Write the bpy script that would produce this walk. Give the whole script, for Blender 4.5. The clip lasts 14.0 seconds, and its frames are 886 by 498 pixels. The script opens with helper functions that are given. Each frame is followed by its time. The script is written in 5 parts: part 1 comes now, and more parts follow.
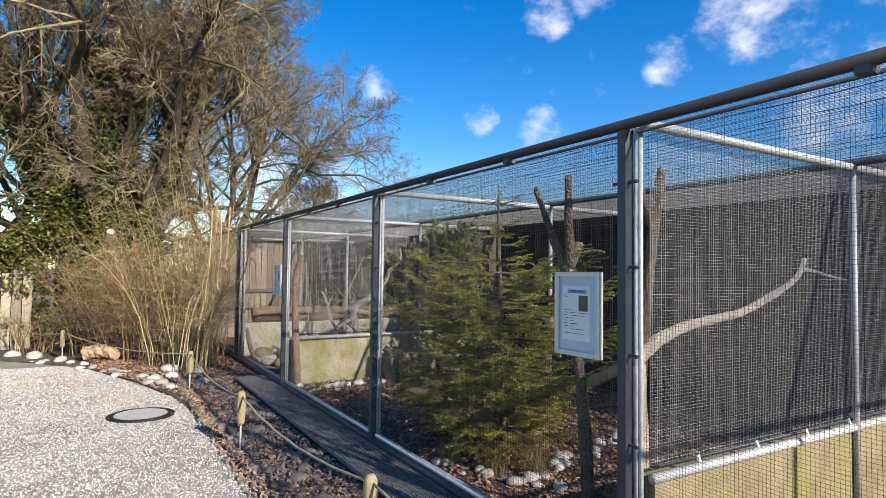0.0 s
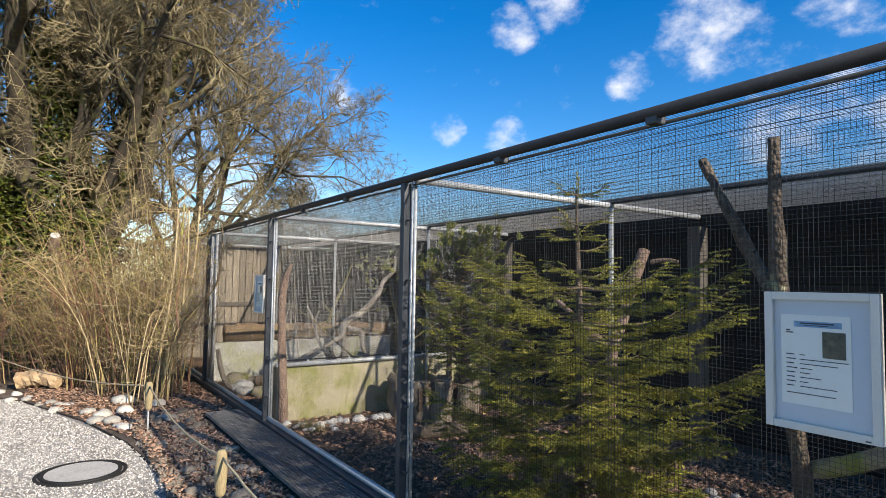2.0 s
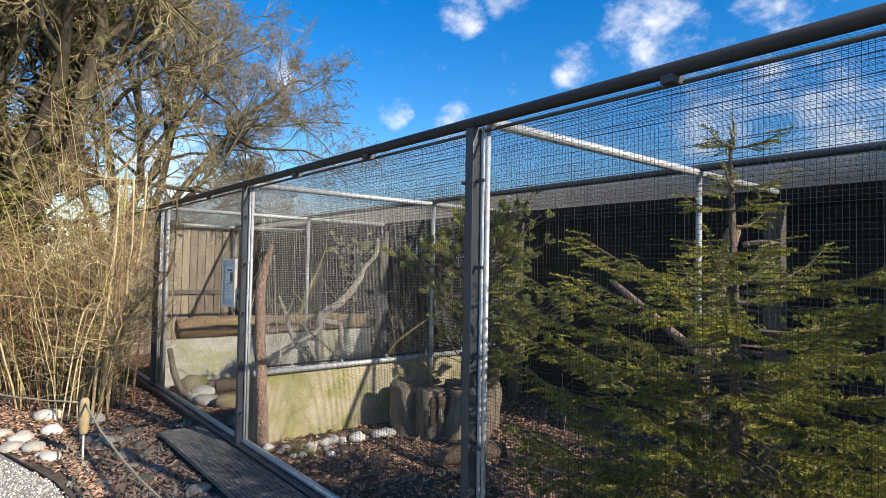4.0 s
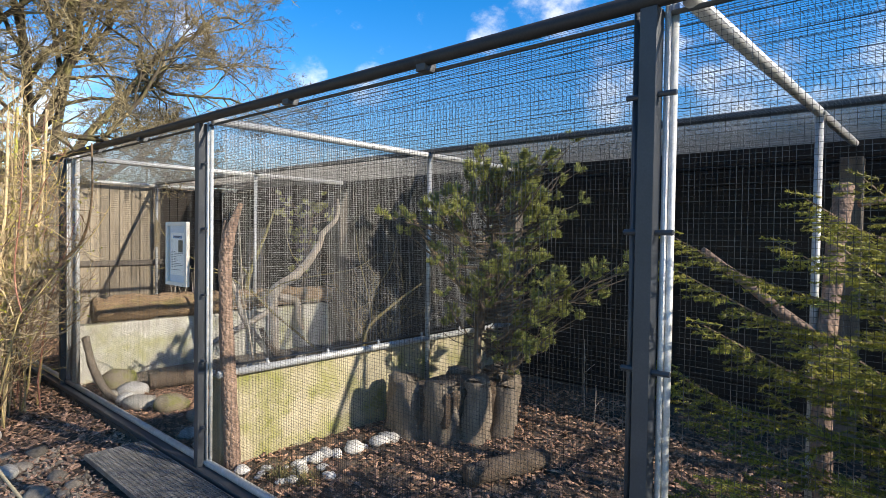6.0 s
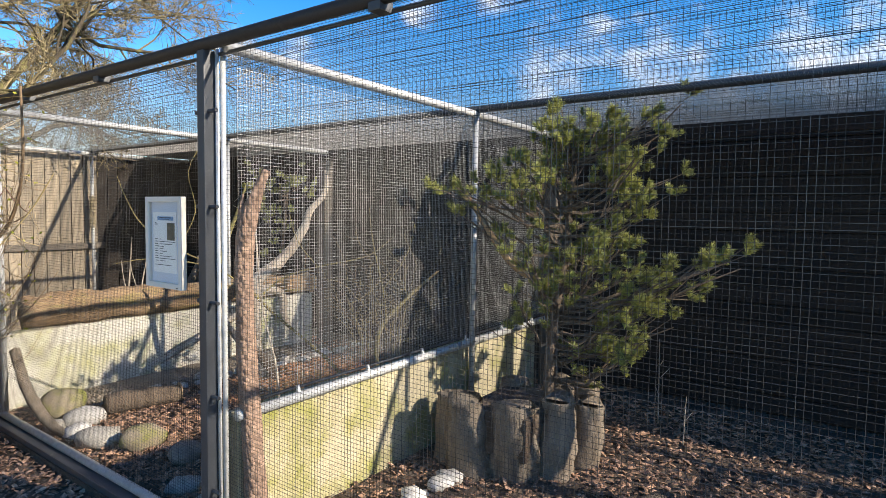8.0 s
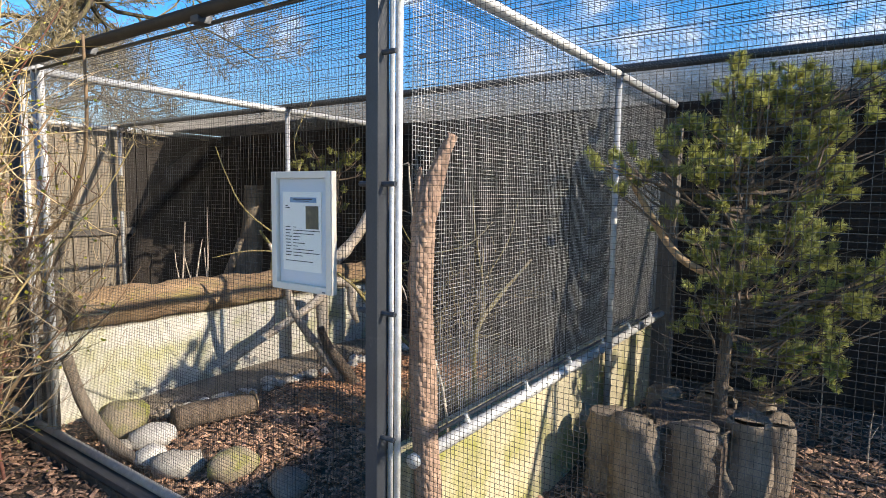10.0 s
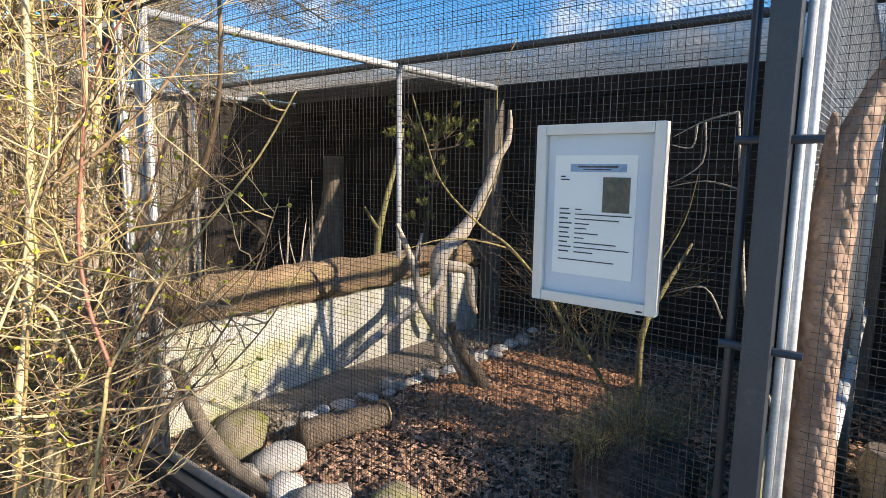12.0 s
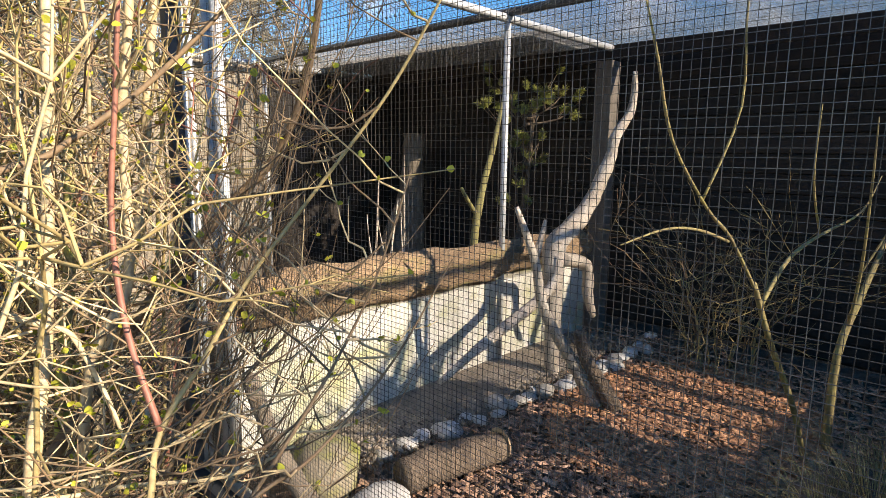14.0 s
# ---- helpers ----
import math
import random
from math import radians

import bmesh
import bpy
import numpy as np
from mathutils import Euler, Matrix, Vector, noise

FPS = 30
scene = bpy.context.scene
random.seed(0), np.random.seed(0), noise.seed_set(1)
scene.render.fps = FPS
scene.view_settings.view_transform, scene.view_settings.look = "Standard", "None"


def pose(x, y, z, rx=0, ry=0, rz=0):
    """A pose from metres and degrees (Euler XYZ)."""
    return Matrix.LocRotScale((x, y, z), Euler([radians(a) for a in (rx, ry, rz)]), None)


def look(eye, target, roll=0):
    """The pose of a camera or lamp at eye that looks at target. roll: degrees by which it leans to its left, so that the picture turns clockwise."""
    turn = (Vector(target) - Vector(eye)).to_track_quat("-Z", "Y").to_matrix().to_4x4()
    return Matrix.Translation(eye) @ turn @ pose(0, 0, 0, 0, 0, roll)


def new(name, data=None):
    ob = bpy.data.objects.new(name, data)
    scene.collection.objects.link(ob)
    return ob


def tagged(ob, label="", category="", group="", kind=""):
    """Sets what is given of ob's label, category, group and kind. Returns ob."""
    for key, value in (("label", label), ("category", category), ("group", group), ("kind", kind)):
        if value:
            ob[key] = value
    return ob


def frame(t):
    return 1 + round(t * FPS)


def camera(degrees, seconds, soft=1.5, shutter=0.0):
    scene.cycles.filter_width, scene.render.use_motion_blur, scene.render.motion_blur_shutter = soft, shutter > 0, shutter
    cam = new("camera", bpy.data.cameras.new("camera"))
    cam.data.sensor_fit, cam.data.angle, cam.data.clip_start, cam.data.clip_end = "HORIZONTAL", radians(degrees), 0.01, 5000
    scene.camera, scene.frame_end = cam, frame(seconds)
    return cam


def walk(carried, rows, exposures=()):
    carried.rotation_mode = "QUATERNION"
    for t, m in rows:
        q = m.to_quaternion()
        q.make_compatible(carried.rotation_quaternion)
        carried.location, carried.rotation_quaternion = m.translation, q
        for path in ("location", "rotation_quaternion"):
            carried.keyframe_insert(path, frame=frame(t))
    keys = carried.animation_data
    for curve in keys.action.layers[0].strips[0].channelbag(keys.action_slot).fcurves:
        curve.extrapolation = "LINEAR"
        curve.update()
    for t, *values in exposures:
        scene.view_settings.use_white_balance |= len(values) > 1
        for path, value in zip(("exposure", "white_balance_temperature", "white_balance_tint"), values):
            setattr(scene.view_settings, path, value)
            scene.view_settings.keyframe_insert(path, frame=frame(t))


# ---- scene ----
cam = camera(74.7, 14.0, soft=0.7)
METRES, EYE, TILT, LEAN, TURN = 8.7, 1.545, 0.0, 0.0, -31.0
ROWS = [
    (0.0, 0.0, 0.0, 0.0, -0.03, 2.3, -0.71),
    (0.5, -0.0175, 0.041, 0.002, -1.29, 2.59, -0.72),
    (1.0, -0.0419, 0.0814, 0.002, -2.37, 2.69, -0.69),
    (1.5, -0.0575, 0.116, 0.0035, -2.33, 2.89, -0.75),
    (2.0, -0.0688, 0.1544, 0.0028, -3.33, 3.3, -0.87),
    (2.5, -0.0906, 0.1939, 0.0002, -4.91, 2.9, -0.84),
    (3.0, -0.1106, 0.2304, 0.0029, -5.69, 2.38, -0.88),
    (5.5, -0.1809, 0.4121, 0.0033, -15.24, 0.05, -0.94),
    (6.0, -0.2021, 0.4472, 0.0021, -16.89, -1.4, -0.84),
    (6.5, -0.2151, 0.4823, 0.0002, -17.88, -2.14, -0.75),
    (7.0, -0.2234, 0.5209, 0.002, -20.13, -2.24, -0.77),
    (9.5, -0.3074, 0.6834, 0.0028, -25.09, -4.84, -0.78),
    (10.0, -0.3171, 0.7049, 0.0001, -23.99, -5.31, -0.76),
    (10.5, -0.3262, 0.7353, 0.0015, -24.07, -5.5, -0.87),
    (11.0, -0.3428, 0.7609, -0.0023, -23.94, -6.23, -0.84),
    (11.5, -0.3647, 0.7896, 0.0014, -22.78, -6.99, -0.78),
    (12.0, -0.3691, 0.8197, -0.0035, -21.02, -7.9, -0.76),
    (12.5, -0.3659, 0.8475, -0.0043, -19.7, -8.12, -0.81),
    (13.0, -0.3674, 0.8686, -0.0081, -18.52, -8.29, -0.88),
    (13.5, -0.3755, 0.8962, -0.0097, -17.2, -8.89, -0.75),
    (14.0, -0.3791, 0.9099, -0.0136, -15.34, -9.29, -0.63),
]
walk(cam, [(t, pose(0, 0, EYE, TILT, LEAN, TURN) @ pose(METRES * x, METRES * y, METRES * z, 90 + pitch, roll, yaw)) for t, x, y, z, yaw, pitch, roll in ROWS],
     ((0.0, 0.78, 6800, 11), (3.0, 0.8, 7000, 11), (5.5, 1.02, 7050, 10), (7.0, 1.22, 7250, 12), (9.5, 1.34, 7350, 12), (14.0, 1.5, 7650, 13)))

# ---------- light ----------
SUN_WAY = Vector((-0.226, 0.97, -0.51)).normalized()
sun = new("sun", bpy.data.lights.new("sun", "SUN"))
sun.data.energy, sun.data.angle, sun.data.color = 5.0, radians(0.6), (1.0, 0.94, 0.84)
sun.matrix_world = look((0, 0, 30), Vector((0, 0, 30)) + SUN_WAY)

world = bpy.data.worlds.new("sky")
scene.world = world
world.use_nodes = True
wn, wl = world.node_tree.nodes, world.node_tree.links
wn.clear()
w_out, w_bg = wn.new("ShaderNodeOutputWorld"), wn.new("ShaderNodeBackground")
sky = wn.new("ShaderNodeTexSky")
sky.sky_type, sky.sun_disc = "NISHITA", False
sky.sun_elevation = math.asin(-SUN_WAY.z)
sky.sun_rotation = math.atan2(-SUN_WAY.x, -SUN_WAY.y)
sky.ozone_density, sky.dust_density, sky.air_density = 3.0, 0.3, 1.0
hue = wn.new("ShaderNodeHueSaturation")
hue.inputs["Saturation"].default_value, hue.inputs["Value"].default_value = 1.45, 1.35
hue.inputs["Hue"].default_value = 0.508
wl.new(sky.outputs[0], hue.inputs["Color"])
coord = wn.new("ShaderNodeTexCoord")


def wmath(op, a, b=None):
    n = wn.new("ShaderNodeMath")
    n.operation, n.use_clamp = op, False
    for i, v in enumerate((a, b)):
        if v is None:
            continue
        if isinstance(v, (int, float)):
            n.inputs[i].default_value = v
        else:
            wl.new(v, n.inputs[i])
    return n.outputs[0]


def sky_way(az, el):
    """A direction from degrees to the right of +y and degrees above the horizon."""
    a, e = radians(az), radians(el)
    return Vector((math.sin(a) * math.cos(e), math.cos(a) * math.cos(e), math.sin(e)))


# small fair-weather clouds: where each stands and how wide it is, in degrees
CLOUDS = ((59, 23, 5.5), (40.5, 13.8, 2.6), (34.5, 15, 2.0), (24.2, 18, 2.2), (52, 19, 2.4), (41, 24, 2.6),
          (45.5, 26.5, 3.4), (72, 26, 7), (66, 14, 6.5), (74, 10, 9), (88, 10, 9), (12, 8, 9), (20, 5, 7), (100, 16, 9), (118, 10, 10), (2, 7, 6),
          (-30, 16, 9), (-70, 12, 10), (150, 14, 9))
stretch = wn.new("ShaderNodeMapping")
stretch.inputs["Scale"].default_value = (1, 1, 1.5)
wl.new(coord.outputs["Generated"], stretch.inputs["Vector"])
puff = wn.new("ShaderNodeTexNoise")
puff.inputs["Scale"].default_value, puff.inputs["Detail"].default_value, puff.inputs["Roughness"].default_value = 17, 8, 0.6
wl.new(stretch.outputs[0], puff.inputs["Vector"])
cover = None
for az, el, wide in CLOUDS:
    dot = wn.new("ShaderNodeVectorMath")
    dot.operation = "DOT_PRODUCT"
    wl.new(coord.outputs["Generated"], dot.inputs[0])
    dot.inputs[1].default_value = sky_way(az, el)
    fall = wn.new("ShaderNodeMapRange")
    fall.inputs["From Min"].default_value, fall.inputs["From Max"].default_value = math.cos(radians(wide)), 1.0
    wl.new(dot.outputs["Value"], fall.inputs["Value"])
    cover = fall.outputs[0] if cover is None else wmath("MAXIMUM", cover, fall.outputs[0])
dens = wmath("ADD", wmath("MULTIPLY", wmath("POWER", cover, 0.6), 0.62), wmath("SUBTRACT", wmath("MULTIPLY", puff.outputs["Fac"], 1.9), 1.25))
soft = wn.new("ShaderNodeMapRange")
soft.inputs["From Min"].default_value, soft.inputs["From Max"].default_value = -0.08, 1.05
soft.interpolation_type = "SMOOTHSTEP"
wl.new(dens, soft.inputs["Value"])
blend = wn.new("ShaderNodeMix")
blend.data_type = "RGBA"
wl.new(soft.outputs[0], blend.inputs["Factor"])
wl.new(hue.outputs[0], blend.inputs["A"])
blend.inputs["B"].default_value = (8.0, 8.2, 8.6, 1)
wl.new(blend.outputs["Result"], w_bg.inputs["Color"])
w_bg.inputs["Strength"].default_value = 0.09
wl.new(w_bg.outputs[0], w_out.inputs[0])

# ---------- materials ----------


def material(name, base, rough=0.8, metal=0.0, dark=None, scale=8.0, fine=60.0, bump=0.3, reach=0.01, stretch_by=(1, 1, 1), stain=None, stain_scale=2.0,
             stain_at=(0.5, 0.65), island=0.0, object_var=0.0, through_light=0.0, cells=None, speck=0.35):
    """A surface with coarse and fine variation between base and dark, an optional stain, and fine relief."""
    m = bpy.data.materials.new(name)
    m.use_nodes = True
    nt, ln = m.node_tree.nodes, m.node_tree.links
    bsdf = nt["Principled BSDF"]
    dark = dark or tuple(c * 0.55 for c in base)
    tc, mp = nt.new("ShaderNodeTexCoord"), nt.new("ShaderNodeMapping")
    mp.inputs["Scale"].default_value = stretch_by
    ln.new(tc.outputs["Object"], mp.inputs["Vector"])

    def tex(sc, detail=5, rough_n=0.6):
        n = nt.new("ShaderNodeTexNoise")
        n.inputs["Scale"].default_value, n.inputs["Detail"].default_value, n.inputs["Roughness"].default_value = sc, detail, rough_n
        ln.new(mp.outputs[0], n.inputs["Vector"])
        return n.outputs["Fac"]

    def ranged(v, lo, hi):
        n = nt.new("ShaderNodeMapRange")
        n.inputs["From Min"].default_value, n.inputs["From Max"].default_value = lo, hi
        ln.new(v, n.inputs["Value"])
        return n.outputs[0]

    def mixed(fac, a, b, kind="MIX"):
        n = nt.new("ShaderNodeMix")
        n.data_type, n.blend_type = "RGBA", kind
        if isinstance(fac, float):
            n.inputs["Factor"].default_value = fac
        else:
            ln.new(fac, n.inputs["Factor"])
        for key, v in (("A", a), ("B", b)):
            if isinstance(v, tuple):
                n.inputs[key].default_value = (*v, 1)
            else:
                ln.new(v, n.inputs[key])
        return n.outputs["Result"]

    coarse, grain = tex(scale), tex(fine, 3)
    col = mixed(ranged(coarse, 0.3, 0.7), dark, base)
    col = mixed(ranged(grain, 0.35, 0.65), mixed(speck, col, (0.0, 0.0, 0.0)), col)
    if cells:
        v = nt.new("ShaderNodeTexVoronoi")
        v.inputs["Scale"].default_value = cells
        ln.new(mp.outputs[0], v.inputs["Vector"])
        bw = nt.new("ShaderNodeSeparateColor")
        ln.new(v.outputs["Color"], bw.inputs[0])
        col = mixed(ranged(bw.outputs[0], 0.1, 0.9), mixed(0.5, col, dark), col)
    if stain:
        col = mixed(ranged(tex(stain_scale, 6, 0.65), *stain_at), col, stain)
    for amount, node, out in ((island, "ShaderNodeNewGeometry", "Random Per Island"), (object_var, "ShaderNodeObjectInfo", "Random")):
        if amount:
            src = nt.new(node)
            hs = nt.new("ShaderNodeHueSaturation")
            r = nt.new("ShaderNodeMapRange")
            r.inputs["To Min"].default_value, r.inputs["To Max"].default_value = 1 - amount, 1 + amount
            ln.new(src.outputs[out], r.inputs["Value"])
            ln.new(r.outputs[0], hs.inputs["Value"])
            ln.new(col, hs.inputs["Color"])
            col = hs.outputs[0]
    ln.new(col, bsdf.inputs["Base Color"])
    bsdf.inputs["Roughness"].default_value, bsdf.inputs["Metallic"].default_value = rough, metal
    if bump:
        bp = nt.new("ShaderNodeBump")
        bp.inputs["Strength"].default_value, bp.inputs["Distance"].default_value = bump, reach
        if cells:
            ln.new(v.outputs["Distance"], bp.inputs["Height"])
            bp.invert = True
        else:
            ad = nt.new("ShaderNodeMath")
            ln.new(grain, ad.inputs[0])
            ln.new(coarse, ad.inputs[1])
            ln.new(ad.outputs[0], bp.inputs["Height"])
        ln.new(bp.outputs[0], bsdf.inputs["Normal"])
    if through_light:
        tr, mx = nt.new("ShaderNodeBsdfTranslucent"), nt.new("ShaderNodeMixShader")
        ln.new(col, tr.inputs["Color"])
        mx.inputs[0].default_value = through_light
        ln.new(bsdf.outputs[0], mx.inputs[1])
        ln.new(tr.outputs[0], mx.inputs[2])
        ln.new(mx.outputs[0], nt["Material Output"].inputs["Surface"])
    return m


M_ZINC = material("galvanised_steel", (0.6, 0.61, 0.61), 0.5, 0.25, (0.42, 0.43, 0.43), 30, 160, 0.15, 0.001, speck=0.2)
# The spread in brightness per wire puts sun glints into the colour.
M_WIRE = material("galvanised_wire", (0.105, 0.105, 0.105), 0.36, 0.7, (0.055, 0.055, 0.055), 20, 90, 0, island=0.7)
M_PARTWIRE = material("bright_wire", (0.58, 0.58, 0.565), 0.5, 0.4, (0.4, 0.4, 0.39), 12, 60, 0, island=0.35)
M_NET = material("dense_wire", (0.25, 0.24, 0.225), 0.55, 0.4, (0.15, 0.145, 0.14), 12, 60, 0, island=0.6)
M_DARKSTEEL = material("grey_painted_steel", (0.055, 0.062, 0.072), 0.5, 0.0, (0.04, 0.045, 0.053), 6, 140, 0.1, 0.001, stain=(0.13, 0.13, 0.125), stain_scale=9, stain_at=(0.62, 0.8), speck=0.15)
M_RAIL = material("dark_rail_paint", (0.03, 0.03, 0.032), 0.62, 0.0, (0.02, 0.02, 0.022), 6, 140, 0.1, 0.001, stain=(0.07, 0.065, 0.06), stain_scale=9, stain_at=(0.6, 0.8))
M_GRATE = material("grating_steel", (0.3, 0.305, 0.31), 0.45, 0.4, (0.14, 0.14, 0.14), 14, 120, 0.2, 0.002)
M_CONCRETE = material("mossy_concrete", (0.54, 0.48, 0.34), 0.92, 0, (0.38, 0.34, 0.22), 5, 90, 0.5, 0.006, stain=(0.21, 0.215, 0.05), stain_scale=3.2, stain_at=(0.46, 0.66))
M_PALEWALL = material("pale_concrete", (0.7, 0.68, 0.62), 0.92, 0, (0.52, 0.5, 0.43), 5, 90, 0.5, 0.006, stain=(0.34, 0.34, 0.13), stain_scale=2.4, stain_at=(0.47, 0.7))
M_BROWNWALL = material("brown_concrete", (0.32, 0.255, 0.145), 0.92, 0, (0.2, 0.155, 0.085), 5, 90, 0.5, 0.006, stain=(0.2, 0.2, 0.05), stain_scale=2.2, stain_at=(0.5, 0.72))
M_GRIT = material("gritty_soil", (0.36, 0.31, 0.25), 0.95, 0, (0.2, 0.165, 0.125), 5, 70, 1.0, 0.012, cells=70)
M_PLANK = material("weathered_plank", (0.5, 0.42, 0.31), 0.9, 0, (0.26, 0.215, 0.16), 3, 40, 0.5, 0.004, (9, 9, 0.6), object_var=0.3)
# Dark boards, coloured darker still in place of shade from a rear roof.
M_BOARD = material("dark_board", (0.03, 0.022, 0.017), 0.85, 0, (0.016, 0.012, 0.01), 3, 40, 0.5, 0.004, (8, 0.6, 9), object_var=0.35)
M_POSTWOOD = material("grey_post_wood", (0.2, 0.17, 0.14), 0.9, 0, (0.11, 0.095, 0.08), 3, 40, 0.5, 0.004, (9, 9, 0.6))
M_ROOF = material("roof_sheet", (0.6, 0.59, 0.57), 0.8, 0, (0.44, 0.435, 0.42), 2.5, 50, 0.3, 0.004, (4, 0.5, 1), through_light=0.6)
M_GRAVEL = material("path_gravel", (0.52, 0.49, 0.44), 0.95, 0, (0.24, 0.22, 0.19), 1.2, 55, 1.0, 0.012, cells=85)
M_GRAVELSTONE = material("gravel_stone", (0.72, 0.685, 0.63), 0.9, 0, (0.45, 0.42, 0.38), 20, 150, 0.3, 0.002, island=0.38)
M_SOIL = material("bed_soil", (0.15, 0.105, 0.075), 0.95, 0, (0.045, 0.033, 0.025), 3, 45, 1.0, 0.02, stain=(0.14, 0.11, 0.085), stain_scale=6)
M_GRASS = material("meadow", (0.1, 0.12, 0.045), 0.95, 0, (0.06, 0.055, 0.03), 1.0, 30, 0.8, 0.03)
M_CHIP = material("bark_chip", (0.52, 0.32, 0.21), 0.85, 0, (0.17, 0.095, 0.062), 30, 120, 0.4, 0.003, island=0.65)
M_CHIPRED = material("fresh_bark_chip", (0.7, 0.37, 0.19), 0.85, 0, (0.22, 0.1, 0.055), 30, 120, 0.4, 0.003, island=0.45)
M_STONE = material("field_stone", (0.56, 0.53, 0.47), 0.85, 0, (0.4, 0.37, 0.32), 5, 70, 0.4, 0.006, object_var=0.3)
M_BEDSTONE = material("bed_stone", (0.3, 0.255, 0.2), 0.9, 0, (0.16, 0.135, 0.105), 6, 80, 0.5, 0.006, object_var=0.45)
M_SPLITLOG = material("split_log", (0.34, 0.28, 0.215), 0.9, 0, (0.17, 0.135, 0.1), 5, 50, 0.9, 0.01, (4, 4, 0.8), object_var=0.2)
M_PEBBLE = material("pale_cobble", (0.72, 0.7, 0.66), 0.8, 0, (0.52, 0.5, 0.46), 6, 80, 0.3, 0.004, object_var=0.25)
M_MOSSSTONE = material("mossy_stone", (0.42, 0.36, 0.26), 0.95, 0, (0.3, 0.25, 0.18), 4, 80, 0.7, 0.01, stain=(0.2, 0.205, 0.05), stain_scale=5, stain_at=(0.43, 0.6))
M_RUBBLE = material("bed_rubble", (0.3, 0.25, 0.2), 0.9, 0, (0.15, 0.125, 0.095), 8, 90, 0.4, 0.004, island=0.5)
M_BARK = material("rough_bark", (0.24, 0.18, 0.13), 0.95, 0, (0.1, 0.075, 0.055), 4, 40, 1.0, 0.02, (3, 3, 0.8))
M_TREEBARK = material("tree_bark", (0.085, 0.066, 0.043), 0.95, 0, (0.032, 0.025, 0.017), 3, 30, 0.8, 0.02, (2, 2, 0.6), stain=(0.15, 0.14, 0.045), stain_scale=3, stain_at=(0.52, 0.72))
M_LICHENBARK = material("lichen_bark", (0.19, 0.15, 0.11), 0.95, 0, (0.07, 0.052, 0.04), 12, 60, 1.0, 0.015, (1, 1, 0.8), cells=60, stain=(0.34, 0.33, 0.2), stain_scale=9, stain_at=(0.58, 0.68))
M_DARKDIAGONAL = material("dark_diagonal", (0.05, 0.037, 0.028), 0.95, 0, (0.02, 0.015, 0.012), 4, 40, 1.0, 0.02, (3, 3, 0.8))
M_TWIG = material("bare_twig", (0.29, 0.235, 0.125), 0.85, 0, (0.13, 0.1, 0.055), 2, 20, 0, island=0.4)
M_PERCH = material("peeled_branch", (0.6, 0.53, 0.44), 0.85, 0, (0.33, 0.27, 0.21), 4, 50, 0.8, 0.008, (2, 2, 1))
M_PERCHBARK = material("pinkish_bark", (0.46, 0.32, 0.235), 0.9, 0, (0.2, 0.13, 0.1), 10, 60, 1.0, 0.012, (1, 1, 0.8), cells=45, stain=(0.3, 0.28, 0.12), stain_scale=2.2, stain_at=(0.6, 0.72))
M_LOGBARK = material("flaky_log_bark", (0.56, 0.385, 0.225), 0.95, 0, (0.28, 0.18, 0.11), 7, 45, 1.0, 0.03, (0.7, 3.5, 3.5), stain=(0.36, 0.32, 0.12), stain_scale=2.5, stain_at=(0.55, 0.7))
M_CUT = material("cut_wood", (0.55, 0.38, 0.22), 0.85, 0, (0.38, 0.26, 0.15), 6, 60, 0.4, 0.003)
M_STEM = material("shrub_stem", (0.60, 0.46, 0.26), 0.7, 0, (0.40, 0.30, 0.17), 5, 60, 0.3, 0.002, island=0.4)
M_BROWNSTEM = material("brown_stem", (0.25, 0.165, 0.09), 0.75, 0, (0.14, 0.09, 0.05), 5, 60, 0.3, 0.002, island=0.4)
M_YELLOWSTEM = material("yellowish_stem", (0.5, 0.37, 0.15), 0.7, 0, (0.3, 0.23, 0.105), 5, 60, 0.3, 0.002, island=0.35)
M_MOSSCANE = material("mossy_cane", (0.4, 0.34, 0.13), 0.85, 0, (0.26, 0.19, 0.1), 7, 60, 0.6, 0.004, stain=(0.34, 0.36, 0.06), stain_scale=5, stain_at=(0.5, 0.62))
M_REDSTEM = material("reddish_stem", (0.30, 0.12, 0.08), 0.6, 0, (0.2, 0.08, 0.055), 5, 60, 0.2, 0.002, island=0.3)
M_BUD = material("spring_bud", (0.50, 0.46, 0.05), 0.7, 0, (0.36, 0.38, 0.04), 8, 60, 0, island=0.3, through_light=0.3)
# Two ivy colours: the yellower one has sunlight put into the leaf colour.
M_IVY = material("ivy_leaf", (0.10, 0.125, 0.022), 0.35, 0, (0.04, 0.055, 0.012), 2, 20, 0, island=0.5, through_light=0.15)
M_IVYSUNTINT = material("sun_tinted_ivy_leaf", (0.24, 0.22, 0.04), 0.4, 0, (0.12, 0.13, 0.025), 2, 20, 0, island=0.5, through_light=0.2)
M_SPRUCE = material("spruce_needles", (0.44, 0.41, 0.06), 0.6, 0, (0.14, 0.15, 0.025), 3, 30, 0, island=0.55, through_light=0.15)
M_PINE = material("pine_needles", (0.52, 0.53, 0.17), 0.55, 0, (0.26, 0.28, 0.085), 3, 30, 0, island=0.45, through_light=0.3)
M_DRYGRASS = material("dry_grass", (0.36, 0.29, 0.15), 0.85, 0, (0.2, 0.2, 0.07), 3, 30, 0, island=0.4, through_light=0.2)
M_STAKE = material("stake_wood", (0.45, 0.36, 0.2), 0.85, 0, (0.27, 0.21, 0.11), 6, 60, 0.5, 0.003, (4, 4, 0.6))
